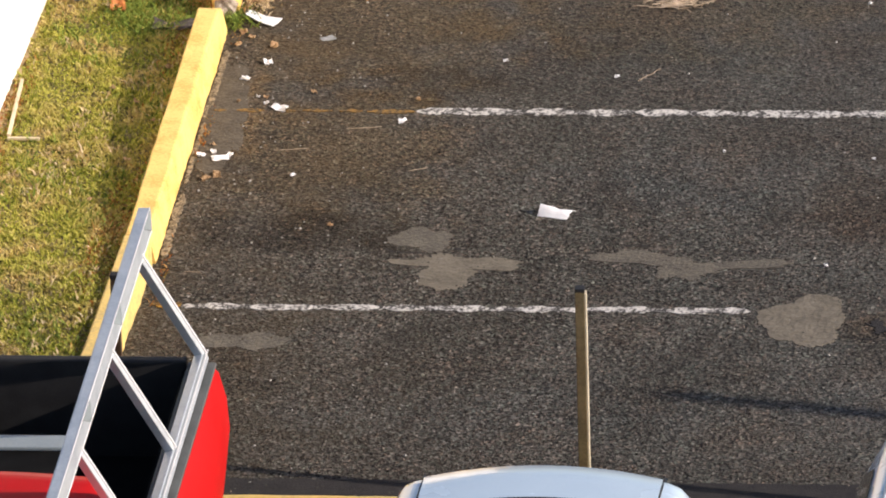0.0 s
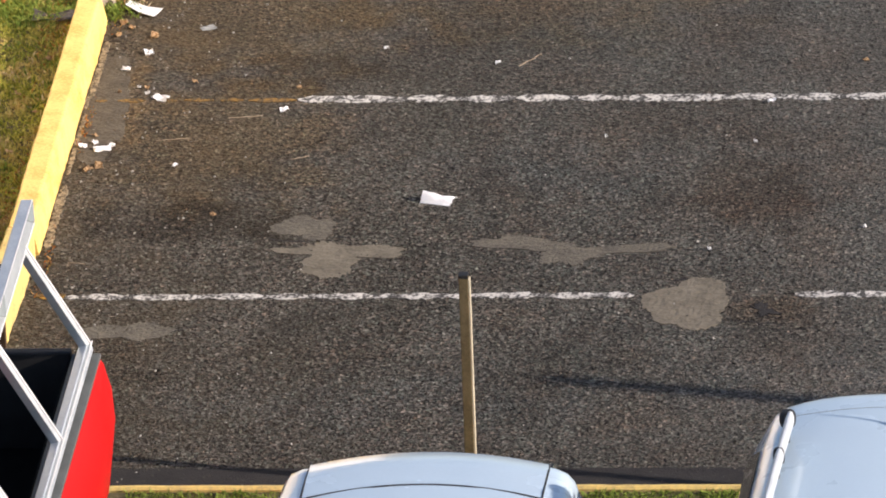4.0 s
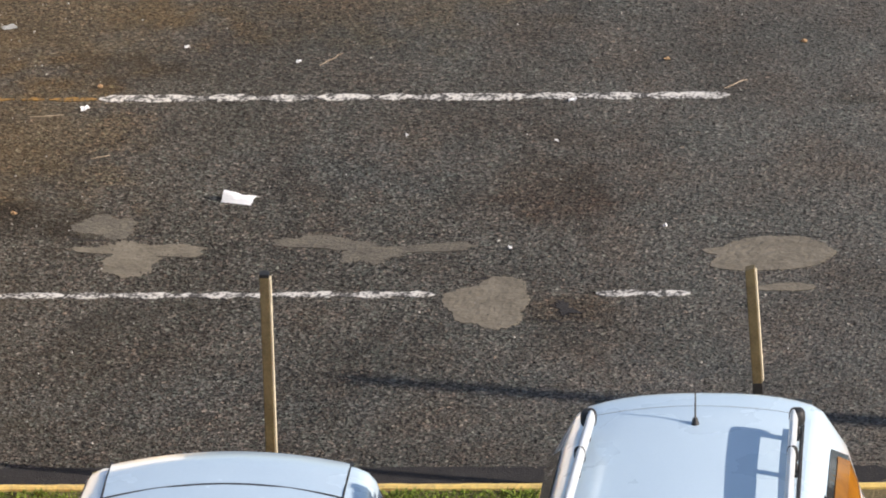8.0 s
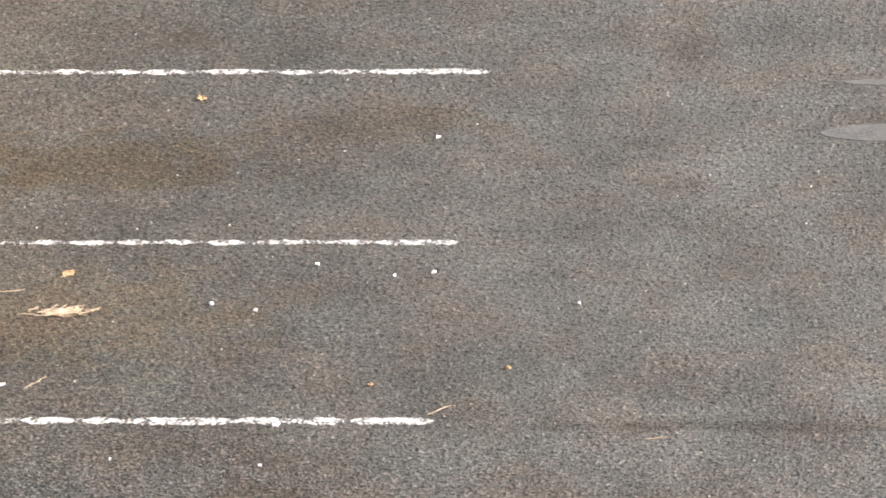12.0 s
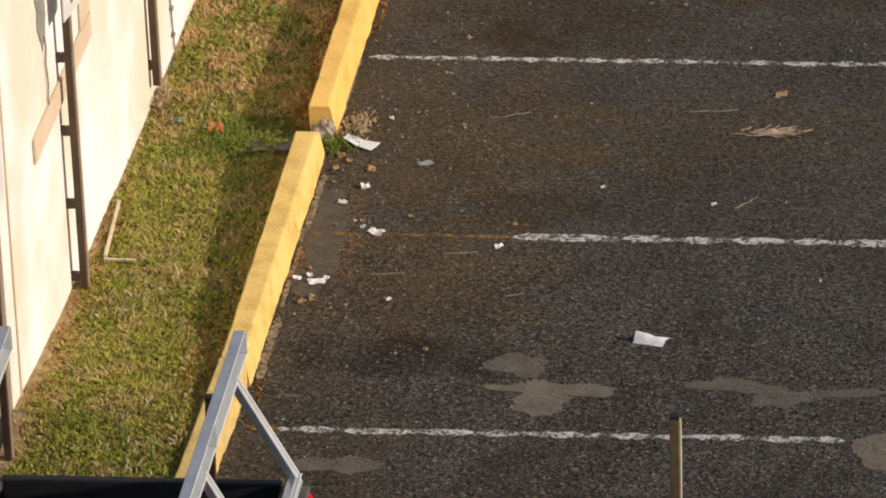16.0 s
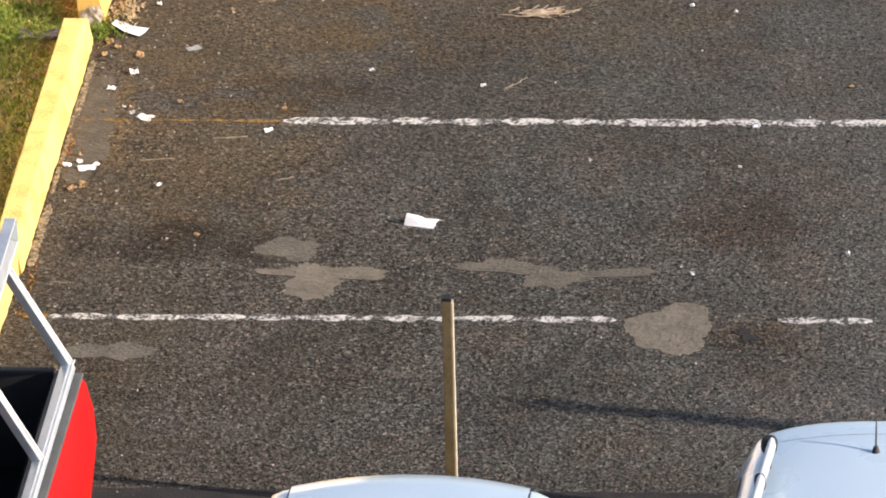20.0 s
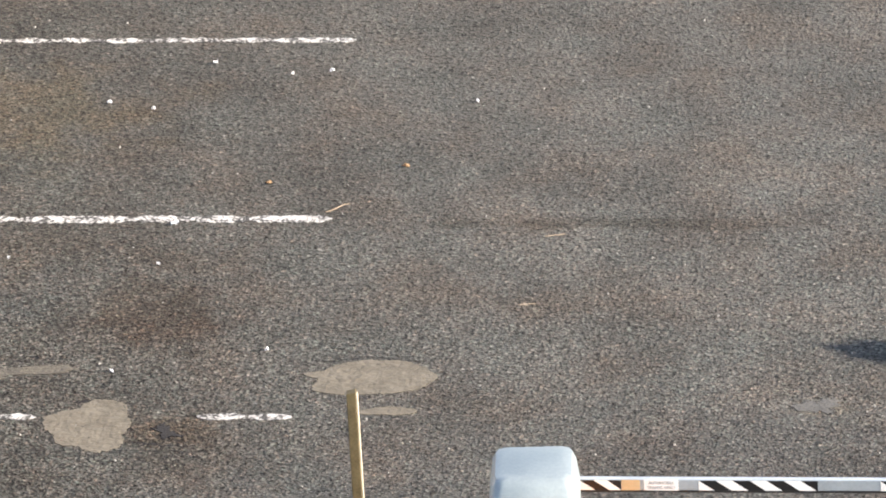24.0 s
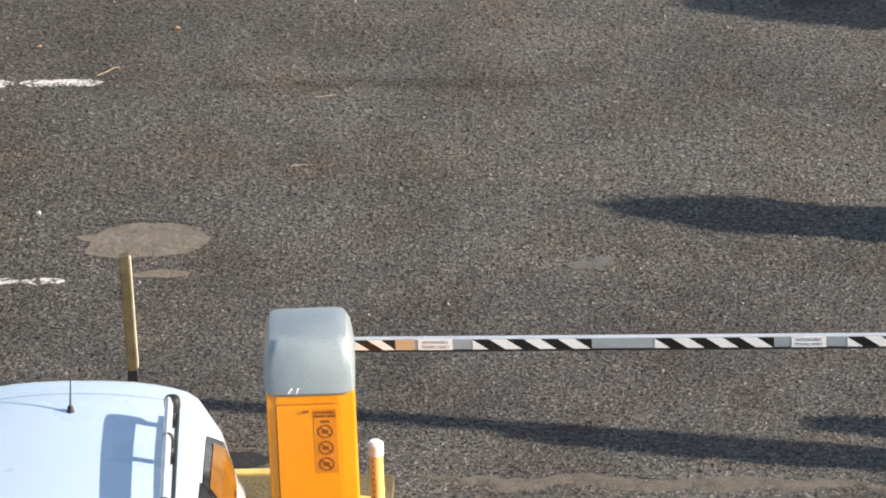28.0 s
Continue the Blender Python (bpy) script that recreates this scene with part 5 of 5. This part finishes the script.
        for z, txt in ((1.448, "AUTOMOBILE"), (1.420, "TRAFFIC ONLY")):
            letters(txt, 0.025, GREY_SCRAP, pl, swing @ pose(px, -0.0028, z, 90, 0, 0), "print", "", 0.9)
    return b


barrier(6.660, -3.75)

# marker bollard with white cap, and the kerb's rounded end beside the barrier
b = thing("bollard", 6.965, -3.30, 0, 0, "yellow plastic marker bollard with white cap", "bollard")
bm = bmesh.new()
tube(bm, (0, 0, 0.0), (0, 0, 0.70), 0.038, seg=20)
part("tube", bm, TAPE_YELLOW, b, "pale yellow reflective sleeve", True)
bm = bmesh.new()
tube(bm, (0, 0, 0.665), (0, 0, 0.73), 0.043, seg=20)
tube(bm, (0, 0, 0.73), (0, 0, 0.745), 0.043, 0.030, seg=20)
part("cap", bm, WHITE_PLASTIC, b, "white plastic cap", True)
for i in range(14):
    part("stud", boxed(-0.020, -0.013, -0.041, -0.031, 0.14 + i * 0.038, 0.152 + i * 0.038), BROWN_PRINT, b)
rings = []
for i in range(13):
    a = radians(90 - 90 * i / 12)
    cx, cy, R = 6.78, -3.10, 0.36
    rings.append([(cx + math.cos(a) * r, cy + math.sin(a) * r, z) for r, z in ((R, -0.05), (R, 0.09), (R - 0.012, 0.105), (R - 0.10, 0.105), (R - 0.115, 0.09), (R - 0.115, -0.05))])
solo("kerb", loft(rings), KERB_PAINT, None, "yellow-painted kerb end curving round the barrier", "kerb", kind="structure", smooth=True)
solo("barrier_island", boxed(5.9, 6.80, -4.3, -2.545, 0.0, 0.064, 0.01), ISLAND, None, "pale rough concrete island under the barrier", "concrete", kind="structure")

# ---- slim conifers and a lamp post east of the bays, which throw the long shadows ----
def conifer(x, y, h, w, seed):
    rnd = random.Random(seed)
    t = thing("conifer", x, y, 0, 0, "slim dark green columnar conifer beside the car park", "tree", "columnar conifers")
    bm = bmesh.new()
    tube(bm, (0, 0, -0.05), (0, 0, h * 0.92), 0.05, 0.01, 8)
    part("trunk", bm, BARK, t)
    verts, faces = [], []
    for i in range(int(3200 * h)):
        z = 0.12 * h + 0.88 * h * rnd.random()
        f = z / h
        r = w * 0.5 * min(1.0, (1 - f) * 6.0 + 0.35) * (0.55 + 0.45 * rnd.random()) * (0.85 + 0.3 * noise.noise((x, y, z * 3)))
        a = rnd.random() * 6.283
        c = Vector((math.cos(a) * r, math.sin(a) * r, z))
        d = Vector((rnd.gauss(0, 0.5), rnd.gauss(0, 0.5), 1)).normalized() * (0.07 + 0.07 * rnd.random())
        s = d.cross(Vector((math.cos(a), math.sin(a), 0))).normalized() * 0.028
        k = len(verts)
        verts += [c - s, c + s, c + d]
        faces.append((k, k + 1, k + 2))
    me = bpy.data.meshes.new("crown")
    me.from_pydata(verts, [], faces)
    me.materials.append(NEEDLES)
    ob = new("crown", me)
    ob.parent = t
    return t


for i, (x, y, h, w) in enumerate(((13.0, 0.0, 2.10, 0.44), (13.0, 2.68, 1.92, 0.42), (13.1, 5.20, 1.84, 0.42), (12.4, -2.70, 2.05, 0.23), (13.4, -2.50, 1.75, 0.22))):
    conifer(x, y, h, w, i)
lp = thing("lamp_post", 13.0, -2.74, 0, 0, "slim grey street lamp post beside the entrance", "lamp post")
bm = bmesh.new()
tube(bm, (0, 0, 0), (0, 0, 4.36), 0.090, 0.058, 12)
part("pole", bm, ALUMINIUM, lp)
part("lamp_head", boxed(-0.05, 0.05, -0.05, 0.05, 4.36, 4.42, 0.015), DARK_METAL, lp)


# ---- grass ----
def blades(name, x0, x1, y0, y1, z, count, hmin, hmax, mat, label, seed, keep=None):
    rng = np.random.default_rng(seed)
    x, y = rng.uniform(x0, x1, count), rng.uniform(y0, y1, count)
    if keep:
        ok = keep(x, y, rng)
        x, y = x[ok], y[ok]
    n = len(x)
    h, a, lean = rng.uniform(hmin, hmax, n), rng.uniform(0, 6.283, n), rng.uniform(0.3, 1.5, n)
    tuft = np.sin(x * 31 + 3 * np.sin(y * 13)) * np.sin(y * 27 + 2.5 * np.sin(x * 17)) + 0.6 * np.sin(x * 9 + y * 7)
    h = h * (1.0 + 0.40 * np.clip(tuft, -1, 1.4))
    w = rng.uniform(0.0025, 0.0065, n)
    d = rng.uniform(0, 6.283, n)
    v = np.zeros((n, 5, 3))
    dx, dy = np.cos(d) * lean * h, np.sin(d) * lean * h
    wx, wy = np.cos(a) * w, np.sin(a) * w
    v[:, 0], v[:, 1] = np.c_[x - wx, y - wy, np.full(n, z)], np.c_[x + wx, y + wy, np.full(n, z)]
    v[:, 2], v[:, 3] = np.c_[x + dx * 0.4 + wx * 0.8, y + dy * 0.4 + wy * 0.8, z + h * 0.6], np.c_[x + dx * 0.4 - wx * 0.8, y + dy * 0.4 - wy * 0.8, z + h * 0.6]
    v[:, 4] = np.c_[x + dx, y + dy, z + h * 0.85]
    v[:, :, 2] += np.where(x < -0.16, verge_rise(y), 0.0)[:, None]
    k = np.arange(n)[:, None] * 5
    quads = (k + np.array([0, 1, 2, 3])).tolist()
    tris = (k + np.array([3, 2, 4])).tolist()
    me = bpy.data.meshes.new(name)
    me.from_pydata(v.reshape(-1, 3).tolist(), [], quads + tris)
    me.materials.append(mat)
    return tagged(new(name, me), label, "grass", kind="stuff")


blades("grass", -1.16, -0.19, 4.1, 9.5, 0.004, 42000, 0.014, 0.044, DRY_TURF, "half-dead tan and green grass by the kerb", 21)
blades("dry_grass", -0.32, -0.17, 3.9, 9.5, 0.005, 6000, 0.015, 0.05, DRY_GRASS, "orange-brown dead grass behind the kerb", 22)
blades("grass", -1.21, -0.19, -4.4, 4.1, 0.004, 78000, 0.012, 0.036, GRASS, "short patchy green and straw-coloured grass by the kerb", 1)
blades("grass", -1.30, -1.08, -4.4, 9.0, 0.004, 5000, 0.012, 0.040, GRASS, "thin grass on bare earth along the wall", 11)
blades("grass", 0.9, 5.9, -3.4, -2.80, 0.094, 16000, 0.02, 0.06, GRASS, "short yellow-green grass behind the low kerb", 2)
# the van's shade on this turf is put into darker green blades
blades("grass", 0.9, 5.9, -2.86, -2.505, 0.094, 16000, 0.010, 0.030, LUSH, "short turf along the low kerb, darker green for the van's shade", 31)
blades("dry_grass", -0.42, -0.17, -4.4, 9.0, 0.005, 13000, 0.015, 0.042, DRY_GRASS, "brown dead grass in the shade of the kerb", 3, lambda x, y, r: r.random(len(x)) < np.clip(np.sin(y * 2.1) * 0.6 + 0.35, 0.05, 1))
blades("weeds", -0.16, 0.16, 3.50, 3.92, 0.0, 1500, 0.015, 0.06, LUSH, "green weeds growing in the gap of the kerb", 4, lambda x, y, r: r.random(len(x)) < np.exp(-((x + 0.02) / 0.09) ** 2 - ((y - 3.70) / 0.10) ** 2))
blades("dry_weeds", 0.0, 0.30, 3.72, 4.22, 0.0, 1600, 0.012, 0.035, TAN_BLADES, "straw-coloured dead weeds at the foot of the kerb", 5, lambda x, y, r: r.random(len(x)) < np.exp(-((x - 0.10) / 0.075) ** 2 - ((y - 3.97) / 0.13) ** 2))
blades("dry_weeds", 0.0, 0.05, -1.5, 8.0, 0.0, 900, 0.008, 0.03, DRY_GRASS, "dead weeds along the foot of the kerb", 6, lambda x, y, r: r.random(len(x)) < np.clip(np.sin(y * 3.7) + 0.1, 0, 1))
blades("weeds", -0.85, -0.2, 3.40, 4.20, 0.005, 5000, 0.02, 0.07, LUSH, "green weeds behind the gap of the kerb", 14, lambda x, y, r: r.random(len(x)) < np.clip(1.1 - ((x + 0.5) / 0.30) ** 2 - ((y - 3.8) / 0.34) ** 2, 0, 0.6))
blades("grass_tufts", -1.12, -0.22, -4.4, 9.0, 0.004, 26000, 0.028, 0.065, LUSH, "coarse dark green tufts standing in the short grass", 51, lambda x, y, r: (np.sin(x * 23 + 4 * np.sin(y * 5.3)) * np.sin(y * 19 + 3 * np.sin(x * 7.1)) + 0.5 * np.sin(y * 3.1 + x * 4) > 0.55) & (r.random(len(x)) < 0.8))
blades("dry_tufts", -1.16, -0.22, -4.4, 9.0, 0.004, 22000, 0.024, 0.060, TAN_BLADES, "straw-coloured dead tufts standing in the grass", 52, lambda x, y, r: (np.sin(x * 17 + 3 * np.sin(y * 4.1)) * np.sin(y * 13 + 3 * np.sin(x * 9.1)) + 0.6 * np.sin(y * 2.3 - x * 5) > 0.70) & (r.random(len(x)) < 0.7))
blades("dry_tuft", -1.22, -1.11, 4.12, 4.42, 0.004, 300, 0.03, 0.085, TAN_BLADES, "tall tan dead tuft beside a pole", 7)
blades("dry_tuft", -1.26, -1.10, -0.2, 3.2, 0.004, 1500, 0.012, 0.04, DRY_GRASS, "dead grass along the foot of the wall", 8)


# ---- litter ----
def crumple(sx, sy, h, seed, n=9, fold=1.0):
    """A creased sheet of paper or plastic with thickness."""
    bm = bmesh.new()
    bmesh.ops.create_grid(bm, x_segments=n, y_segments=n, size=0.5)
    for v in bm.verts:
        u, w = v.co.x, v.co.y
        k = noise.noise((u * 2.3 + seed, w * 2.3, seed * 0.7)) + 0.5 * noise.noise((u * 5 + seed, w * 5, 3))
        edge = 1 + 0.22 * noise.noise((u * 3 + seed, w * 3, 8))
        v.co = Vector((u * sx * edge, w * sy * edge, max(0.0, h * (0.45 + fold * k))))
    low = min(v.co.z for v in bm.verts)
    for v in bm.verts:
        v.co.z += 0.004 - low
    r = bmesh.ops.extrude_face_region(bm, geom=bm.faces[:])
    for v in r["geom"]:
        if isinstance(v, bmesh.types.BMVert):
            v.co.z -= 0.002
    return bm


def litter(name, x, y, sx, sy, h, rz, mat, label, category, seed, z=0.0):
    solo(name, crumple(sx, sy, h, seed, 7), mat, pose(x, y, z, 0, 0, rz), label, category, "litter on the asphalt")


def folded_sheet(length, panel, seed):
    """A creased white sheet folded once along its length and standing half open on its edges."""
    rows = []
    for i in range(15):
        u = i / 14
        k = noise.noise((u * 3, seed, 0))
        h = 0.062 * (1 - 0.55 * u) + 0.008 * k
        w = panel * (0.45 + 0.12 * u)
        row = []
        for j in range(-5, 6):
            q = j / 5
            c = 0.006 * noise.noise((u * 5, q * 3, seed)) + 0.003 * noise.noise((u * 13, q * 9, seed))
            row.append((-length / 2 + length * u + 0.012 * q * abs(q) + 0.010 * noise.noise((q * 3, i * 0.9, 4)) * (i in (0, 14)), q * w + c, max(0.003, h * (1 - abs(q) ** 1.35) + c)))
        rows.append(row)
    bm = bmesh.new()
    vs = [[bm.verts.new(v) for v in r] for r in rows]
    for a, b in zip(vs, vs[1:]):
        for i in range(len(a) - 1):
            bm.faces.new((a[i], a[i + 1], b[i + 1], b[i]))
    r = bmesh.ops.extrude_face_region(bm, geom=bm.faces[:])
    for v in r["geom"]:
        if isinstance(v, bmesh.types.BMVert):
            v.co.z -= 0.002
    return bm


solo("paper_bag", folded_sheet(0.185, 0.10, 3.3), PAPER, pose(2.24, 1.20, 0.0, 0, 0, -10), "folded white paper bag blown onto the asphalt", "bag", "litter on the asphalt")
for i, (x, y, sx, sy, rz) in enumerate(((0.268, 3.138, 0.055, 0.065, 20), (0.16, 2.919, 0.04, 0.05, 70), (0.415, 2.536, 0.10, 0.055, -20), (0.036, 1.906, 0.05, 0.05, 10), (0.156, 1.874, 0.10, 0.06, 15), (1.182, 2.374, 0.055, 0.026, 30), (4.09, 2.45, 0.05, 0.03, 10), (0.55, 6.166, 0.075, 0.06, -15), (0.10, 1.96, 0.03, 0.03, 40), (0.21, 1.92, 0.03, 0.03, 70), (0.33, 2.60, 0.03, 0.02, 0), (0.62, 1.66, 0.03, 0.02, 30), (4.87, 4.495, 0.030, 0.018, 0), (4.15, 4.594, 0.026, 0.022, 0), (3.554, 4.058, 0.026, 0.018, 20), (3.827, 3.976, 0.024, 0.018, 0), (5.784, 4.067, 0.018, 0.020, 0), (2.40, 2.979, 0.032, 0.016, 5), (1.705, 3.176, 0.030, 0.014, 25), (4.632, 4.446, 0.016, 0.014, 0), (3.147, 2.002, 0.016, 0.014, 10), (4.769, 0.836, 0.020, 0.018, 0), (3.891, 0.561, 0.020, 0.020, 30), (4.042, 1.916, 0.020, 0.014, 15), (4.752, 6.388, 0.028, 0.014, 30), (0.872, 6.432, 0.020, 0.020, 0), (0.298, 4.057, 0.026, 0.020, 15), (0.167, 2.912, 0.035, 0.022, -10), (0.27, 2.678, 0.022, 0.016, 5))):
    litter("paper_scrap", x, y, sx, sy, 0.02, rz, PAPER, "small torn scrap of white paper", "paper scrap", i + 3.1)
bm = bmesh.new()
bmesh.ops.create_grid(bm, x_segments=8, y_segments=6, size=0.5)
for v in bm.verts:
    u, w = v.co.x, v.co.y
    v.co = Vector((u * 0.215, w * (0.085 + 0.06 * u), 0.010 + 0.055 * max(0.0, -u) + 0.02 * w * w))
r = bmesh.ops.extrude_face_region(bm, geom=bm.faces[:])
for v in r["geom"]:
    if isinstance(v, bmesh.types.BMVert):
        v.co.z -= 0.003
solo("card", bm, PAPER, pose(0.155, 3.71, 0.0, 0, 0, -24), "white card lying by the kerb gap", "card", "litter on the asphalt")
bm = bmesh.new()
bmesh.ops.create_icosphere(bm, subdivisions=3, radius=1.0)
for v in bm.verts:
    d = v.co.normalized()
    k = 1 + 0.5 * noise.noise(d * 1.9) + 0.25 * noise.noise(d * 5)
    v.co = Vector((d.x * 0.066 * k, d.y * 0.05 * k, max(-0.05, d.z * 0.075 * k) + 0.05))
solo("broken_concrete", bm, RUBBLE, pose(-0.075, 3.79, 0.0), "broken grey concrete lump at the kerb gap", "rubble")
litter("grey_scrap", 0.587, 3.467, 0.085, 0.05, 0.008, 30, GREY_SCRAP, "flat grey scrap of plastic", "plastic scrap", 5.2)
for i, (x, y, s) in enumerate(((2.637, 4.471, 0.07), (0.104, 1.615, 0.05), (0.272, 3.379, 0.05), (0.927, 1.033, 0.03), (0.60, 2.75, 0.03), (1.9, 5.7, 0.03), (0.06, 3.55, 0.05), (0.12, 3.48, 0.04), (0.05, 3.38, 0.04), (0.16, 2.62, 0.025), (0.09, 2.05, 0.03), (1.24, 2.66, 0.03), (0.62, 5.2, 0.035), (1.15, 6.4, 0.03), (5.41, 3.20, 0.035), (4.61, 2.975, 0.035), (0.319, 2.679, 0.032), (3.218, 6.953, 0.06), (0.276, 3.356, 0.045), (0.756, 3.991, 0.025), (0.165, 1.66, 0.055), (-0.45, 2.55, 0.05), (-0.30, 2.30, 0.045), (-0.62, 2.75, 0.04), (-0.38, 1.75, 0.045), (-0.33, 3.05, 0.05), (-0.28, 1.45, 0.04), (-0.52, 1.2, 0.04))):
    litter("dry_leaf", x, y, s, s * 0.8, 0.02, i * 50, DRY_LEAF, "curled orange-brown dry leaf", "leaf", i + 40.5, float(verge_rise(y)) + 0.015 if x < -0.16 else 0.0)


def twig(x, y, length, rz, seed, mat=STRAW, r=0.002):
    bm = bmesh.new()
    p = Vector((0, 0, 0.004))
    for i in range(6):
        q = p + Vector((length / 6, 0.12 * length * noise.noise((i * 0.9, seed, 0)), 0.004 * noise.noise((seed, i, 2))))
        q.z = max(0.004, q.z)
        tube(bm, p, q, r, seg=5)
        p = q
    solo("twig", bm, mat, pose(x, y, 0, 0, 0, rz), "thin dry straw-coloured twig", "twig", "litter on the asphalt")


for i, (x, y, ln, rz) in enumerate(((2.53, 2.93, 0.20, 55), (2.12, 4.23, 0.28, 8), (0.86, 2.28, 0.20, 20), (0.46, 1.99, 0.20, 10), (0.15, 0.44, 0.10, -15), (1.30, 1.74, 0.11, 15), (4.98, 2.60, 0.17, 35), (6.3, 2.28, 0.12, 15), (6.2, 1.4, 0.10, 12), (0.9, 4.1, 0.25, 20))):
    twig(x, y, ln, rz, i * 3.3)
bm = bmesh.new()
rnd = random.Random(8)
for i in range(60):
    x, y = rnd.gauss(0, 0.075), rnd.gauss(0, 0.025)
    a = rnd.gauss(0, 0.5)
    ln = 0.03 + 0.09 * rnd.random()
    tube(bm, (x, y, 0.004 + 0.012 * rnd.random()), (x + math.cos(a) * ln, y + math.sin(a) * ln, 0.004 + 0.02 * rnd.random()), 0.0028, seg=4)
solo("straw_clump", bm, STRAW, pose(2.62, 3.95, 0), "matted clump of dry straw on the asphalt", "straw", "litter on the asphalt")
litter("straw_mat", 2.66, 3.94, 0.20, 0.07, 0.02, 5, STRAW, "pale straw mat on the asphalt", "straw", 9.7)
bm = bmesh.new()
beam(bm, (-1.185, 2.84, 0.030), (-1.142, 2.06, 0.054), 0.022, 0.02)
solo("timber_batten", bm, TIMBER, None, "thin raw timber batten lying on the grass", "timber", "battens on the grass")
bm = beam(bmesh.new(), (-1.145, 2.03, 0.050), (-0.95, 2.025, 0.050), 0.02, 0.018)
solo("timber_batten", bm, TIMBER, None, "short raw timber batten lying on the grass", "timber", "battens on the grass")
litter("dark_rag", -0.36, 3.62, 0.32, 0.10, 0.040, -4, RAG, "crumpled dark grey rag on the grass", "rag", 23.9, 0.0)
litter("orange_scrap", -0.756, 3.878, 0.09, 0.12, 0.04, 10, ORANGE_SCRAP, "faded orange scrap on the grass", "scrap", 31.9, 0.0)
litter("blue_scrap", -1.014, 3.969, 0.06, 0.06, 0.03, 10, GREY_SCRAP, "pale grey-blue scrap on the grass", "scrap", 35.9, 0.0)

# loose pale chippings
rng = np.random.default_rng(12)
verts, faces = [], []
for i in range(1500):
    x, y = rng.uniform(0.05, 10.5), rng.uniform(-2.2, 9.5)
    if rng.random() < 0.35:
        x = 0.05 + abs(rng.normal(0, 0.6))
    s = 0.003 + 0.007 * rng.random() ** 3
    a = rng.uniform(0, 6.283)
    k = len(verts)
    for j in range(4):
        verts.append((x + math.cos(a + j * 1.571) * s * rng.uniform(0.7, 1.3), y + math.sin(a + j * 1.571) * s * rng.uniform(0.7, 1.6), 0.001))
    verts.append((x, y, 0.002 + s * 0.9))
    faces += [(k + j, k + (j + 1) % 4, k + 4) for j in range(4)]
me = bpy.data.meshes.new("chippings")
me.from_pydata(verts, [], faces)
me.materials.append(CHIP)
tagged(new("chippings", me), "loose pale stone chippings scattered on the asphalt", "chippings", kind="stuff")


# stones standing proud of the worn asphalt; fewer on repairs and paint, finer farther in
rng = np.random.default_rng(77)
count = 270000
x, y = rng.uniform(-0.04, 10.8, count), rng.uniform(-2.34, 9.9, count)
keep = np.ones(count, bool)
low = np.ones(count)
for cx, cy, lobes, mat, jag, label in REPAIRS:
    held = np.zeros(count, bool)
    for lx, ly, rx, ry in lobes:
        held |= ((x - lx) / rx) ** 2 + ((y - ly) / ry) ** 2 < 0.90
    keep &= ~held | (rng.random(count) < (0.45 if mat is APRON else 0.55 if mat is FAINT_REPAIR else 0.18 if mat is REPAIR_THIN else 0.05))
for ly in (0.010, 2.508, 4.918, 7.354, 9.77):
    on = (np.abs(y - ly) < 0.048) & (x < 5.0)
    keep &= ~on | (rng.random(count) < 0.28)
    low[on] = 0.6
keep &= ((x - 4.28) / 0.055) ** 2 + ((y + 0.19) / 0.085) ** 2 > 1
keep &= (y > -2.07) | (x > 6.3) | (rng.random(count) < 0.12)
x, y, low = x[keep], y[keep], low[keep]
n = len(x)
coarse = np.clip((3.4 - y) / 3.0, 0, 1)
size = (0.0062 + 0.0066 * rng.random(n)) * (0.80 + 0.20 * coarse) * (1 + 0.6 * (rng.random(n) < 0.05 * coarse))
high = size * (0.36 + 0.48 * rng.random(n)) * low * (1 - 0.26 * np.clip((x - 2.0) / 4.0, 0, 1)) * (0.72 + 0.28 * coarse)
turn = rng.uniform(0, 6.283, n)
v = np.zeros((n, 5, 3))
for k in range(4):
    a = turn + k * 1.5708 + rng.uniform(-0.3, 0.3, n)
    r = size * rng.uniform(0.75, 1.25, n)
    v[:, k] = np.c_[x + np.cos(a) * r, y + np.sin(a) * r, np.full(n, -0.001)]
v[:, 4] = np.c_[x + rng.uniform(-0.4, 0.4, n) * size, y + rng.uniform(-0.4, 0.4, n) * size, high]
tri = (np.arange(n)[:, None] * 5 + np.array([0, 1, 4, 1, 2, 4, 2, 3, 4, 3, 0, 4])).ravel()
me = bpy.data.meshes.new("stones")
me.vertices.add(n * 5)
me.vertices.foreach_set("co", v.ravel())
me.loops.add(n * 12)
me.loops.foreach_set("vertex_index", tri)
me.polygons.add(n * 4)
me.polygons.foreach_set("loop_start", np.arange(0, n * 12, 3))
me.update(calc_edges=True)
me.materials.append(ASPHALT_STONES)
tagged(new("asphalt_stones", me), "coarse grey stones standing proud of the worn asphalt", "asphalt stones", kind="stuff")
